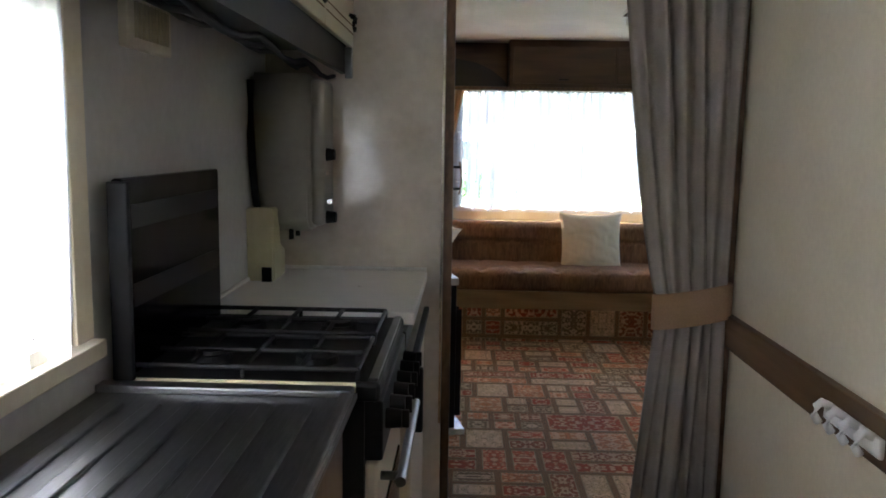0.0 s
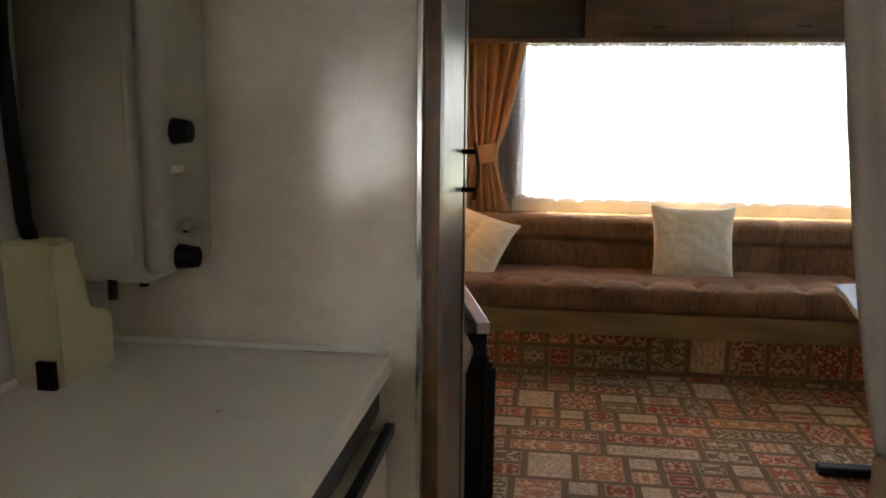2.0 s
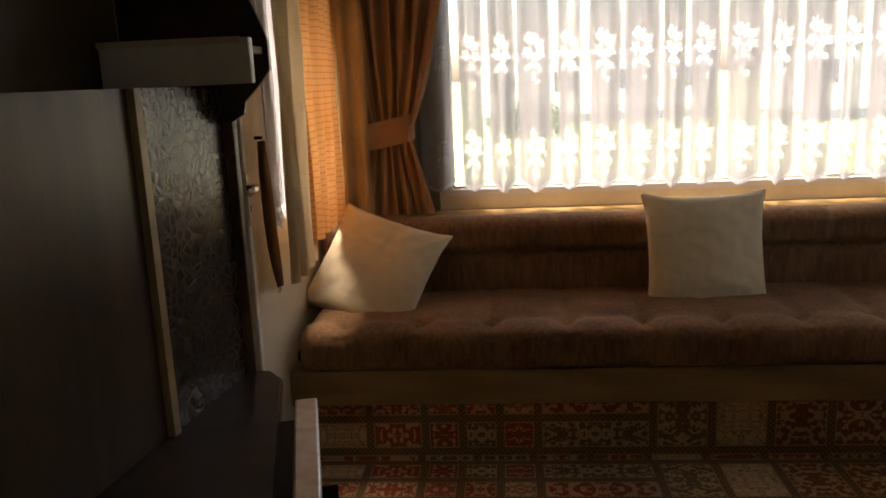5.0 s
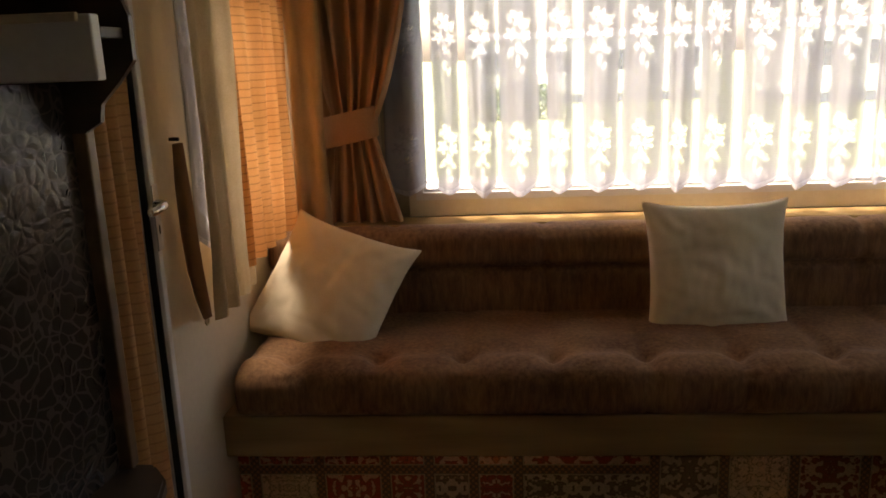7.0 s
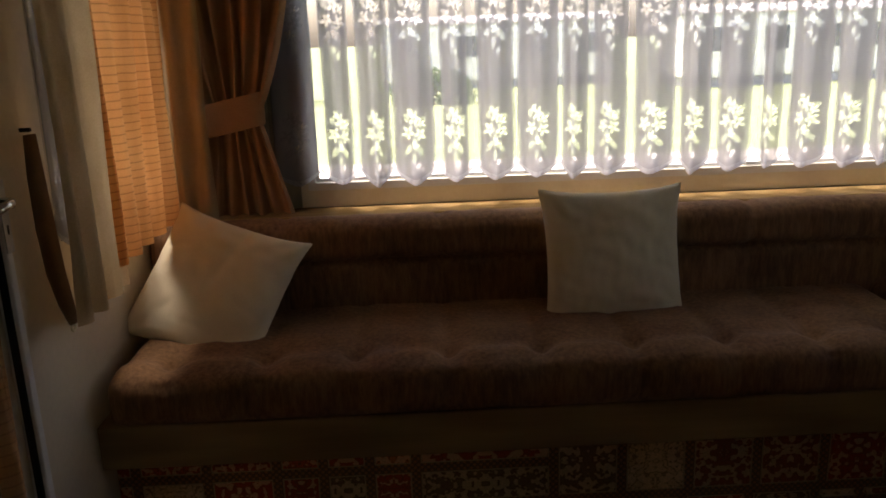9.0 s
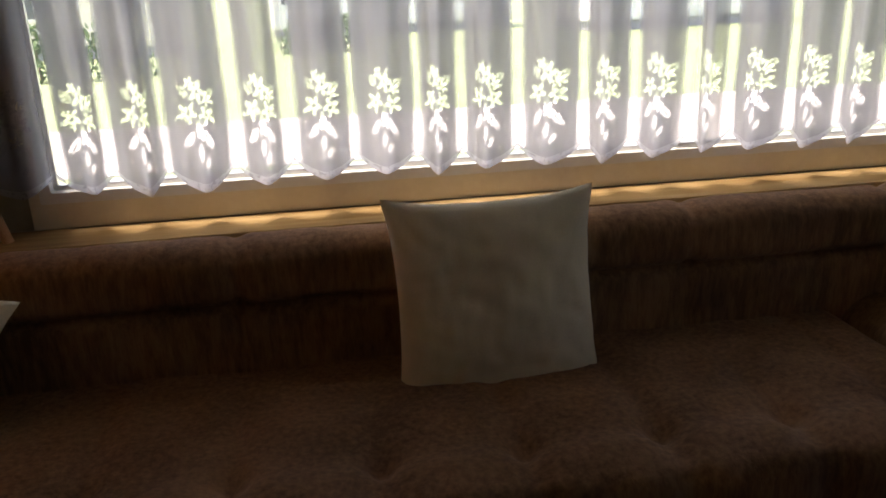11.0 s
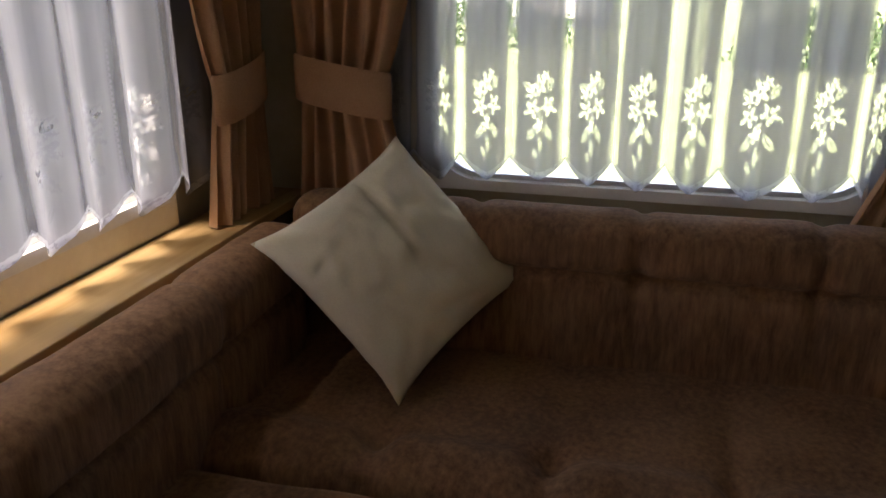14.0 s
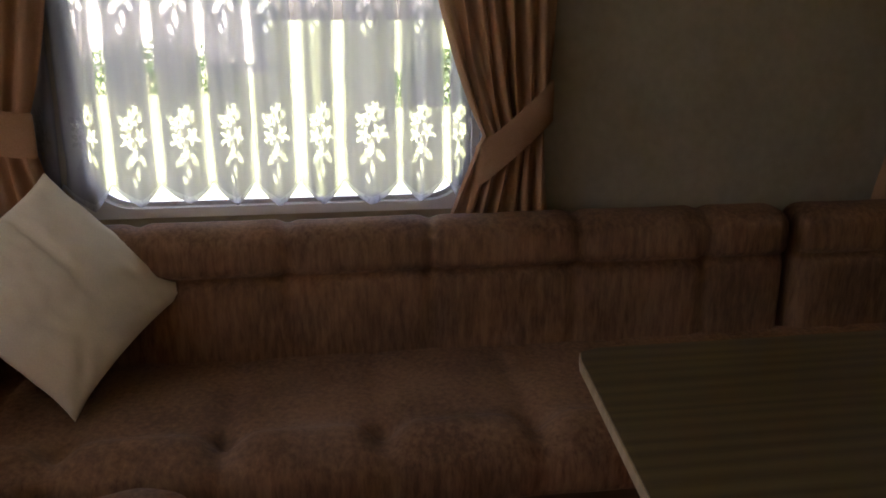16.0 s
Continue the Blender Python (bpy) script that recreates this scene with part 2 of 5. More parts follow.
def net_build(nt, p):
    """White net hung in panels with openwork flower sprigs, ring braid down their sides and a lace hem; UV: panels along the cloth, metres above the hem."""
    def m(op, a, b=None):
        return math_node(nt, op, a, b)
    uv = nt.nodes.new("ShaderNodeTexCoord").outputs["UV"]
    sep = nt.nodes.new("ShaderNodeSeparateXYZ")
    nt.links.new(uv, sep.inputs[0])
    u, h = sep.outputs[0], sep.outputs[1]
    local = m("SUBTRACT", m("FRACT", u), 0.5)
    x = m("MULTIPLY", local, 0.15)
    rnd = nt.nodes.new("ShaderNodeTexWhiteNoise")
    rnd.noise_dimensions = "1D"
    nt.links.new(m("FLOOR", u), rnd.inputs["W"])
    chance = rnd.outputs["Value"]
    # sprigs: each row has its own centre height
    row = m("GREATER_THAN", h, 0.36)
    hh = m("SUBTRACT", h, m("ADD", 0.165, m("MULTIPLY", row, 0.385)))
    wob = m("MULTIPLY", m("SUBTRACT", noise_of(nt, uv, 60.0, 2), 0.5), 0.017)
    xx, yy = m("MULTIPLY", m("ADD", x, wob), 0.82), m("MULTIPLY", m("ADD", hh, wob), 0.80)

    def blossom(cx, cy, radius, turn):
        dx, dy = m("SUBTRACT", xx, cx), m("SUBTRACT", yy, cy)
        r = m("SQRT", m("ADD", m("MULTIPLY", dx, dx), m("MULTIPLY", dy, dy)))
        lobes = m("COSINE", m("ADD", m("MULTIPLY", m("ARCTAN2", dy, dx), 5.0), turn))
        inside = m("LESS_THAN", r, m("MULTIPLY", m("ADD", 0.72, m("MULTIPLY", lobes, 0.28)), radius))
        return m("MULTIPLY", inside, m("GREATER_THAN", r, radius * 0.16))

    def leaf(cx, cy, long, wide, deg):
        c, n = math.cos(radians(deg)), math.sin(radians(deg))
        dx, dy = m("SUBTRACT", xx, cx), m("SUBTRACT", yy, cy)
        a = m("DIVIDE", m("ADD", m("MULTIPLY", dx, c), m("MULTIPLY", dy, n)), long)
        b = m("DIVIDE", m("SUBTRACT", m("MULTIPLY", dy, c), m("MULTIPLY", dx, n)), wide)
        inside = m("LESS_THAN", m("ADD", m("MULTIPLY", a, a), m("ABSOLUTE", b)), 1.0)
        return m("MULTIPLY", inside, m("GREATER_THAN", m("ABSOLUTE", b), 0.12))

    def any_of(items):
        out = items[0]
        for k in items[1:]:
            out = m("MAXIMUM", out, k)
        return out

    bloom = any_of([blossom(0.004, 0.055, 0.023, 0.3), blossom(-0.022, 0.018, 0.021, 1.4), blossom(0.022, 0.012, 0.020, 2.6), blossom(-0.012, 0.072, 0.013, 0.8), blossom(0.026, 0.040, 0.013, 2.0), blossom(0.004, -0.020, 0.016, 0.1)])
    leaves = any_of([leaf(-0.026, 0.058, 0.016, 0.007, 120), leaf(0.030, 0.050, 0.017, 0.007, 50), leaf(0.0, -0.012, 0.020, 0.008, 95),
                     leaf(-0.024, -0.030, 0.019, 0.008, 55), leaf(0.022, -0.034, 0.019, 0.008, 125), leaf(-0.002, -0.058, 0.020, 0.007, 85), leaf(0.014, -0.078, 0.013, 0.006, 60)])
    side = m("ABSOLUTE", local)
    half = m("ADD", 0.35, m("MULTIPLY", chance, 0.12))
    soft = m("DIVIDE", m("SUBTRACT", m("ADD", half, 0.05), m("ADD", side, m("MULTIPLY", m("SUBTRACT", noise_of(nt, coords(nt, (5, 3, 1), "UV"), 1.0, 2), 0.5), 0.16))), 0.09)
    panel = m("MINIMUM", m("MAXIMUM", soft, 0.0), 1.0)
    # ring braid along the panel's sides
    ry = m("SUBTRACT", m("FRACT", m("DIVIDE", h, 0.011)), 0.5)
    rx = m("DIVIDE", m("MULTIPLY", m("SUBTRACT", side, m("SUBTRACT", half, 0.035)), 0.15), 0.011)
    rr = m("SQRT", m("ADD", m("MULTIPLY", rx, rx), m("MULTIPLY", ry, ry)))
    braid = m("MULTIPLY", m("LESS_THAN", rr, 0.46), m("GREATER_THAN", rr, 0.22))
    hem = m("MULTIPLY", m("LESS_THAN", h, 0.020), m("GREATER_THAN", noise_of(nt, coords(nt, (14, 110, 1), "UV"), 1.0, 1), 0.42))
    flower = m("MULTIPLY", m("MULTIPLY", bloom, panel), m("GREATER_THAN", noise_of(nt, coords(nt, (26, 170, 1), "UV"), 1.0, 1), 0.40))
    foliage = m("MULTIPLY", leaves, panel)
    thread = noise_of(nt, coords(nt, (45, 30, 1), "UV"), 1.0, 2)
    dens = m("ADD", m("MULTIPLY", panel, m("ADD", 0.62, m("MULTIPLY", chance, 0.10))), m("ADD", 0.30, m("MULTIPLY", thread, 0.14)))
    fold = noise_of(nt, coords(nt, (2.3, 0.12, 1), "UV"), 1.0, 2)
    dens = m("ADD", dens, m("MULTIPLY", m("SUBTRACT", fold, 0.5), 1.1))
    dens = m("MINIMUM", dens, 0.955)
    dens = m("SUBTRACT", dens, m("MULTIPLY", dens, m("ADD", m("MULTIPLY", flower, 0.62), m("MULTIPLY", foliage, 0.34))))
    dens = m("MAXIMUM", dens, m("MULTIPLY", m("MAXIMUM", hem, braid), 0.88))
    dens = m("MAXIMUM", dens, 0.15)
    p.inputs["Base Color"].default_value = (0.82, 0.82, 0.84, 1)
    p.inputs["Roughness"].default_value = 0.9
    tr = nt.nodes.new("ShaderNodeBsdfTranslucent")
    value = m("ADD", m("ADD", 0.14, m("MULTIPLY", fold, 0.15)), m("ADD", m("MULTIPLY", flower, 0.45), m("ADD", m("MULTIPLY", foliage, 0.15), m("MULTIPLY", hem, 0.18))))
    value = m("MINIMUM", value, 0.95)
    tone = nt.nodes.new("ShaderNodeCombineColor")
    nt.links.new(value, tone.inputs[0])
    nt.links.new(value, tone.inputs[1])
    nt.links.new(m("MULTIPLY", value, 1.06), tone.inputs[2])
    nt.links.new(tone.outputs[0], tr.inputs[0])
    clear = nt.nodes.new("ShaderNodeBsdfTransparent")
    m1, m2 = nt.nodes.new("ShaderNodeMixShader"), nt.nodes.new("ShaderNodeMixShader")
    m1.inputs[0].default_value = 0.8
    nt.links.new(p.outputs[0], m1.inputs[1])
    nt.links.new(tr.outputs[0], m1.inputs[2])
    nt.links.new(dens, m2.inputs[0])
    nt.links.new(clear.outputs[0], m2.inputs[1])
    nt.links.new(m1.outputs[0], m2.inputs[2])
    nt.links.new(m2.outputs[0], nt.nodes["Material Output"].inputs[0])


def carpet_build(nt, p):
    """Patchwork of bordered oblongs with rosettes, in rust, ochre and olive."""
    tc = nt.nodes.new("ShaderNodeTexCoord")
    sep = nt.nodes.new("ShaderNodeSeparateXYZ")
    nt.links.new(tc.outputs["Object"], sep.inputs[0])
    x = sep.outputs[0]
    y = math_node(nt, "SUBTRACT", sep.outputs[1], sep.outputs[2])
    big_h, big_w = 0.25, 0.40
    bv = math_node(nt, "DIVIDE", y, big_h)
    brow = math_node(nt, "FLOOR", bv)
    wb = nt.nodes.new("ShaderNodeTexWhiteNoise")
    wb.noise_dimensions = "1D"
    nt.links.new(brow, wb.inputs["W"])
    bu = math_node(nt, "ADD", math_node(nt, "DIVIDE", x, big_w), wb.outputs["Value"])
    bcell = nt.nodes.new("ShaderNodeCombineXYZ")
    nt.links.new(math_node(nt, "FLOOR", bu), bcell.inputs[0])
    nt.links.new(brow, bcell.inputs[1])
    bcell.inputs[2].default_value = 3.7
    br = nt.nodes.new("ShaderNodeTexWhiteNoise")
    nt.links.new(bcell.outputs[0], br.inputs["Vector"])
    sep2 = nt.nodes.new("ShaderNodeSeparateColor")
    nt.links.new(br.outputs["Color"], sep2.inputs[0])
    cut_u = math_node(nt, "ADD", math_node(nt, "ADD", 1.0, math_node(nt, "GREATER_THAN", sep2.outputs[0], 0.25)), math_node(nt, "GREATER_THAN", sep2.outputs[0], 0.75))
    cut_v = math_node(nt, "ADD", 1.0, math_node(nt, "GREATER_THAN", sep2.outputs[1], 0.4))
    colw = math_node(nt, "DIVIDE", big_w, cut_u)
    rowh = math_node(nt, "DIVIDE", big_h, cut_v)
    xs = math_node(nt, "MULTIPLY", bu, cut_u)
    ys = math_node(nt, "MULTIPLY", bv, cut_v)
    row = math_node(nt, "FLOOR", ys)
    col = math_node(nt, "FLOOR", xs)
    cell = nt.nodes.new("ShaderNodeCombineXYZ")
    nt.links.new(col, cell.inputs[0])
    nt.links.new(row, cell.inputs[1])
    rnd = nt.nodes.new("ShaderNodeTexWhiteNoise")
    nt.links.new(cell.outputs[0], rnd.inputs["Vector"])
    fx = math_node(nt, "ABSOLUTE", math_node(nt, "SUBTRACT", math_node(nt, "FRACT", xs), 0.5))
    fy = math_node(nt, "ABSOLUTE", math_node(nt, "SUBTRACT", math_node(nt, "FRACT", ys), 0.5))
    dx = math_node(nt, "MULTIPLY", math_node(nt, "SUBTRACT", 0.5, fx), colw)
    dy = math_node(nt, "MULTIPLY", math_node(nt, "SUBTRACT", 0.5, fy), rowh)
    edge = math_node(nt, "MINIMUM", dx, dy)
    field = ramp(nt, rnd.outputs["Value"], ((0.0, (0.28, 0.06, 0.025)), (0.2, (0.40, 0.16, 0.07)), (0.4, (0.15, 0.10, 0.05)), (0.55, (0.38, 0.09, 0.04)), (0.72, (0.44, 0.31, 0.18)), (0.9, (0.22, 0.07, 0.03))))
    n = [e for e in nt.nodes if e.bl_idname == "ShaderNodeValToRGB"][-1]
    n.color_ramp.interpolation = "CONSTANT"
    px, py = math_node(nt, "MULTIPLY", fx, colw), math_node(nt, "MULTIPLY", fy, rowh)
    orn = nt.nodes.new("ShaderNodeCombineXYZ")
    nt.links.new(px, orn.inputs[0])
    nt.links.new(py, orn.inputs[1])
    nt.links.new(math_node(nt, "MULTIPLY", rnd.outputs["Value"], 9.0), orn.inputs[2])
    scroll = noise_of(nt, orn.outputs[0], 48.0, 1.5)
    motif = math_node(nt, "GREATER_THAN", scroll, 0.53)
    deep = math_node(nt, "LESS_THAN", math_node(nt, "ABSOLUTE", math_node(nt, "SUBTRACT", scroll, 0.47)), 0.022)
    def over(base, fac, colour):
        m = nt.nodes.new("ShaderNodeMix")
        m.data_type = "RGBA"
        nt.links.new(fac, m.inputs[0])
        nt.links.new(base, m.inputs[6])
        m.inputs[7].default_value = (*colour, 1)
        return m.outputs[2]
    c = over(field, math_node(nt, "MULTIPLY", motif, 0.7), (0.50, 0.37, 0.23))
    c = over(c, math_node(nt, "MULTIPLY", deep, 0.7), (0.13, 0.06, 0.03))
    dots = math_node(nt, "GREATER_THAN", math_node(nt, "MULTIPLY", math_node(nt, "SINE", math_node(nt, "MULTIPLY", x, 330.0)), math_node(nt, "SINE", math_node(nt, "MULTIPLY", y, 330.0))), 0.25)
    band = math_node(nt, "LESS_THAN", edge, 0.014)
    c = over(c, band, (0.12, 0.075, 0.04))
    c = over(c, math_node(nt, "MULTIPLY", band, dots), (0.28, 0.14, 0.06))
    c = over(c, math_node(nt, "MULTIPLY", math_node(nt, "LESS_THAN", edge, 0.018), math_node(nt, "GREATER_THAN", edge, 0.014)), (0.33, 0.25, 0.15))
    worn = noise_of(nt, coords(nt), 3.0, 4)
    pile = noise_of(nt, coords(nt), 420.0, 2)
    hs = nt.nodes.new("ShaderNodeHueSaturation")
    nt.links.new(c, hs.inputs["Color"])
    nt.links.new(math_node(nt, "ADD", math_node(nt, "MULTIPLY", worn, 1.2), math_node(nt, "MULTIPLY", pile, 2.2)), hs.inputs["Value"])
    nt.links.new(hs.outputs[0], p.inputs["Base Color"])
    p.inputs["Roughness"].default_value = 0.97
    bump(nt, p, pile, 0.5, 0.004)


def pane_build(nt, p):
    """Clear glass: see-through with a faint gloss."""
    clear = nt.nodes.new("ShaderNodeBsdfTransparent")
    gloss = nt.nodes.new("ShaderNodeBsdfGlossy")
    gloss.inputs["Roughness"].default_value = 0.02
    fr = node(nt, "ShaderNodeFresnel", IOR=1.45)
    mx = nt.nodes.new("ShaderNodeMixShader")
    nt.links.new(fr.outputs[0], mx.inputs[0])
    nt.links.new(clear.outputs[0], mx.inputs[1])
    nt.links.new(gloss.outputs[0], mx.inputs[2])
    nt.links.new(mx.outputs[0], nt.nodes["Material Output"].inputs[0])


def embossed_build(nt, p):
    """Dark embossed wall panel with a vine-like relief."""
    v = node(nt, "ShaderNodeTexVoronoi", Scale=42.0)
    v.feature = "DISTANCE_TO_EDGE"
    warp = nt.nodes.new("ShaderNodeVectorMath")
    co = coords(nt)
    nz = node(nt, "ShaderNodeTexNoise", Scale=14.0)
    nt.links.new(co, nz.inputs["Vector"])
    sc = nt.nodes.new("ShaderNodeVectorMath")
    sc.operation = "SCALE"
    sc.inputs["Scale"].default_value = 0.06
    nt.links.new(nz.outputs["Color"], sc.inputs[0])
    nt.links.new(co, warp.inputs[0])
    nt.links.new(sc.outputs[0], warp.inputs[1])
    nt.links.new(warp.outputs[0], v.inputs["Vector"])
    f = math_node(nt, "LESS_THAN", v.outputs["Distance"], 0.07)
    nt.links.new(ramp(nt, f, ((0.0, (0.035, 0.027, 0.022)), (1.0, (0.075, 0.06, 0.05)))), p.inputs["Base Color"])
    p.inputs["Roughness"].default_value = 0.2
    bump(nt, p, v.outputs["Distance"], 0.35, 0.004)


NET = material("net", net_build)
CARPET = material("carpet", carpet_build)
PANE = material("pane", pane_build)
EMBOSSED = material("embossed", embossed_build)
# darker than WALLSIDE: shade on the backlit window walls is put into the colour
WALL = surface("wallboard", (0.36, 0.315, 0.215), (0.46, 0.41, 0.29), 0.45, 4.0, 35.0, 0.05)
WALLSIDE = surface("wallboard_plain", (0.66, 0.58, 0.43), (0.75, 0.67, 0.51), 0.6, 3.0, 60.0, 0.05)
KITCHENWALL = surface("wallboard_grey", (0.50, 0.485, 0.475), (0.60, 0.585, 0.57), 0.5, 4.0, 40.0, 0.05)
MARBLED = surface("marbled_panel", (0.62, 0.56, 0.48), (0.76, 0.70, 0.62), 0.12, 7.0, 30.0, 0.02)
CEILING = surface("ceiling_white", (0.72, 0.72, 0.72), (0.84, 0.84, 0.84), 0.8, 3.0, 60.0, 0.8)
DARKWOOD = wood("dark_veneer", (0.036, 0.021, 0.012), (0.08, 0.047, 0.025), "z", 0.32)
DARKWOODX = wood("dark_veneer_flat", (0.034, 0.019, 0.010), (0.075, 0.043, 0.023), "x", 0.4)
WALNUT = wood("walnut_trim", (0.09, 0.048, 0.022), (0.18, 0.10, 0.05), "y", 0.45)
STRIPWOOD = wood("plinth_strip", (0.24, 0.155, 0.06), (0.38, 0.26, 0.115), "x", 0.5)
OAKLEDGE = wood("oak_ledge", (0.36, 0.22, 0.09), (0.60, 0.42, 0.20), "x", 0.13)
LOCKERWOOD = wood("locker_veneer", (0.055, 0.031, 0.016), (0.115, 0.066, 0.034), "x", 0.45)
TABLEWOOD = wood("table_oak", (0.085, 0.056, 0.018), (0.15, 0.10, 0.036), "y", 0.45)
TABLEEDGE = wood("table_edge", (0.34, 0.24, 0.12), (0.46, 0.34, 0.19), "y", 0.4)
VELOUR_F = velour("brown_velour", (0.135, 0.066, 0.029), (0.325, 0.175, 0.082), "z")
VELOUR_R = velour("brown_velour_side", (0.135, 0.066, 0.029), (0.325, 0.175, 0.082), "z")
PILLOW = cloth("cream_cotton", (0.78, 0.69, 0.49), (0.88, 0.79, 0.58), 0.0)
ORANGE = cloth("orange_curtain", (0.60, 0.27, 0.09), (0.72, 0.35, 0.13), 0.5, 0.5)
BEIGE = cloth("tan_curtain", (0.40, 0.22, 0.11), (0.52, 0.31, 0.17), 0.15)
HEADING = cloth("net_heading", (0.66, 0.66, 0.68), (0.78, 0.78, 0.80), 0.45)
DOORCLOTH = cloth("door_curtain_cloth", (0.52, 0.29, 0.13), (0.66, 0.40, 0.20), 0.35, 0.35)
SHEER = cloth("sheer_white", (0.58, 0.58, 0.60), (0.65, 0.65, 0.67), 0.8)
LINING = cloth("cream_lining", (0.55, 0.40, 0.22), (0.68, 0.52, 0.32), 0.35)
GREYCLOTH = cloth("taupe_curtain", (0.26, 0.225, 0.19), (0.36, 0.315, 0.27), 0.1)
BRAID = cloth("brown_braid", (0.16, 0.085, 0.04), (0.24, 0.135, 0.07), 0.0)
STEEL = surface("brushed_steel", (0.15, 0.15, 0.155), (0.24, 0.24, 0.245), 0.33, 5.0, 200.0, 0.05, 1.0, (1, 0.1, 1))
CHROME = plain("chrome", (0.7, 0.7, 0.7), 0.15, 1.0)
ALUMINIUM = plain("aluminium", (0.62, 0.62, 0.6), 0.35, 0.9)
ENAMEL = surface("black_enamel", (0.006, 0.006, 0.007), (0.012, 0.012, 0.014), 0.42, 8.0, 120.0, 0.02)
DARKGLASS = plain("dark_lid_glass", (0.002, 0.002, 0.004), 0.12)
LIDBAND = plain("lid_band", (0.014, 0.009, 0.007), 0.35)
IRON = plain("cast_iron", (0.008, 0.008, 0.008), 0.55)
RUBBER = plain("black_plastic", (0.012, 0.012, 0.012), 0.5)
WORKTOP = surface("worktop_laminate", (0.76, 0.74, 0.69), (0.84, 0.82, 0.77), 0.32, 8.0, 150.0, 0.02)
HEATERGREY = surface("heater_enamel", (0.30, 0.285, 0.24), (0.37, 0.35, 0.295), 0.35, 3.0, 40.0, 0.02)
CREAM = surface("cream_plastic", (0.56, 0.52, 0.32), (0.64, 0.60, 0.39), 0.45, 6.0, 60.0, 0.03)
CREAMDOOR = surface("cream_laminate", (0.66, 0.60, 0.48), (0.74, 0.68, 0.56), 0.4, 4.0, 60.0, 0.02)
BROWNUNIT = wood("unit_brown", (0.10, 0.062, 0.04), (0.17, 0.11, 0.07), "z", 0.4)
WHITE = surface("white_paint", (0.72, 0.71, 0.68), (0.82, 0.81, 0.78), 0.4, 5.0, 60.0, 0.02)
SILLPALE = surface("sill_board", (0.71, 0.63, 0.48), (0.80, 0.73, 0.58), 0.4, 8.0, 50.0, 0.02)
HOODDARK = surface("hood_dark", (0.02, 0.018, 0.017), (0.036, 0.033, 0.03), 0.6, 5.0, 60.0, 0.05)
GRASS = surface("grass", (0.14, 0.19, 0.075), (0.23, 0.28, 0.13), 0.9, 1.5, 40.0, 0.4)
PATH = surface("pale_paving", (0.36, 0.34, 0.31), (0.46, 0.44, 0.40), 0.9, 1.0, 30.0, 0.2)
LEAF = surface("leaves", (0.04, 0.09, 0.02), (0.09, 0.16, 0.04), 0.7, 4.0, 30.0, 0.4)
SIDING = surface("cream_siding", (0.62, 0.58, 0.48), (0.72, 0.68, 0.58), 0.5, 2.0, 30.0, 0.05)
FELT = surface("grey_roof", (0.22, 0.22, 0.22), (0.3, 0.3, 0.3), 0.8, 2.0, 30.0, 0.1)
REDPAINT = plain("red_paint", (0.45, 0.04, 0.03), 0.35)
WINDARK = plain("far_window", (0.08, 0.09, 0.10), 0.1)

for m, level in ((ENAMEL, 0.2), (DARKGLASS, 0.06), (IRON, 0.3), (RUBBER, 0.2), (LIDBAND, 0.12), (TABLEWOOD, 0.3)):
    m.node_tree.nodes["Principled BSDF"].inputs["Specular IOR Level"].default_value = level

# ---- structure: shell of the caravan ----
XL, XK, XR = -0.58, -0.68, 2.62      # lounge wall, kitchen wall, right wall
YB, YF, ZC = -1.0, 6.28, 2.13        # back, front, ceiling
T = 0.06

structure("floor", boxes(((-0.75, YB - T, -0.08), (XR + T, YF + T, 0.0))), CARPET, "patterned rust and ochre patchwork carpet, slightly worn", "floor")
structure("ceiling", boxes(((-0.75, YB - T, ZC), (XR + T, YF + T, ZC + 0.06))), CEILING, "white textured ceiling board", "ceiling")

# front wall and its window
FW = (-0.07, 2.22, 0.85, 1.84)
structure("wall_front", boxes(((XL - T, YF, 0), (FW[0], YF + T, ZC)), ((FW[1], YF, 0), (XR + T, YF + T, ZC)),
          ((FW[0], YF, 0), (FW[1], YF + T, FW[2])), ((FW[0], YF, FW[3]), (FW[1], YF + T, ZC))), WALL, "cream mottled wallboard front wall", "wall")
# left wall: kitchen part with window, lounge part with door and window
KW = (-0.30, 1.33, 1.02, 1.60)
structure("wall_kitchen", boxes(((XK - T, YB, 0), (XK, KW[0], ZC)), ((XK - T, KW[1], 0), (XK, 3.0, ZC)),
          ((XK - T, KW[0], 0), (XK, KW[1], KW[2])), ((XK - T, KW[0], KW[3]), (XK, KW[1], ZC))), KITCHENWALL, "greyish white kitchen wallboard", "wall")
SW = (5.42, 6.16, 0.90, 1.84)
DR = (4.56, 5.13, 0.02, 1.95)
structure("wall_left", boxes(((XL - T, 3.0, 0), (XL, DR[0], ZC)), ((XL - T, DR[1], 0), (XL, SW[0], ZC)), ((XL - T, SW[1], 0), (XL, YF, ZC)),
          ((XL - T, DR[0], DR[3]), (XL, DR[1], ZC)), ((XL - T, SW[0], 0), (XL, SW[1], SW[2])), ((XL - T, SW[0], SW[3]), (XL, SW[1], ZC))),
          WALLSIDE, "cream wallboard beside the entrance door", "wall")
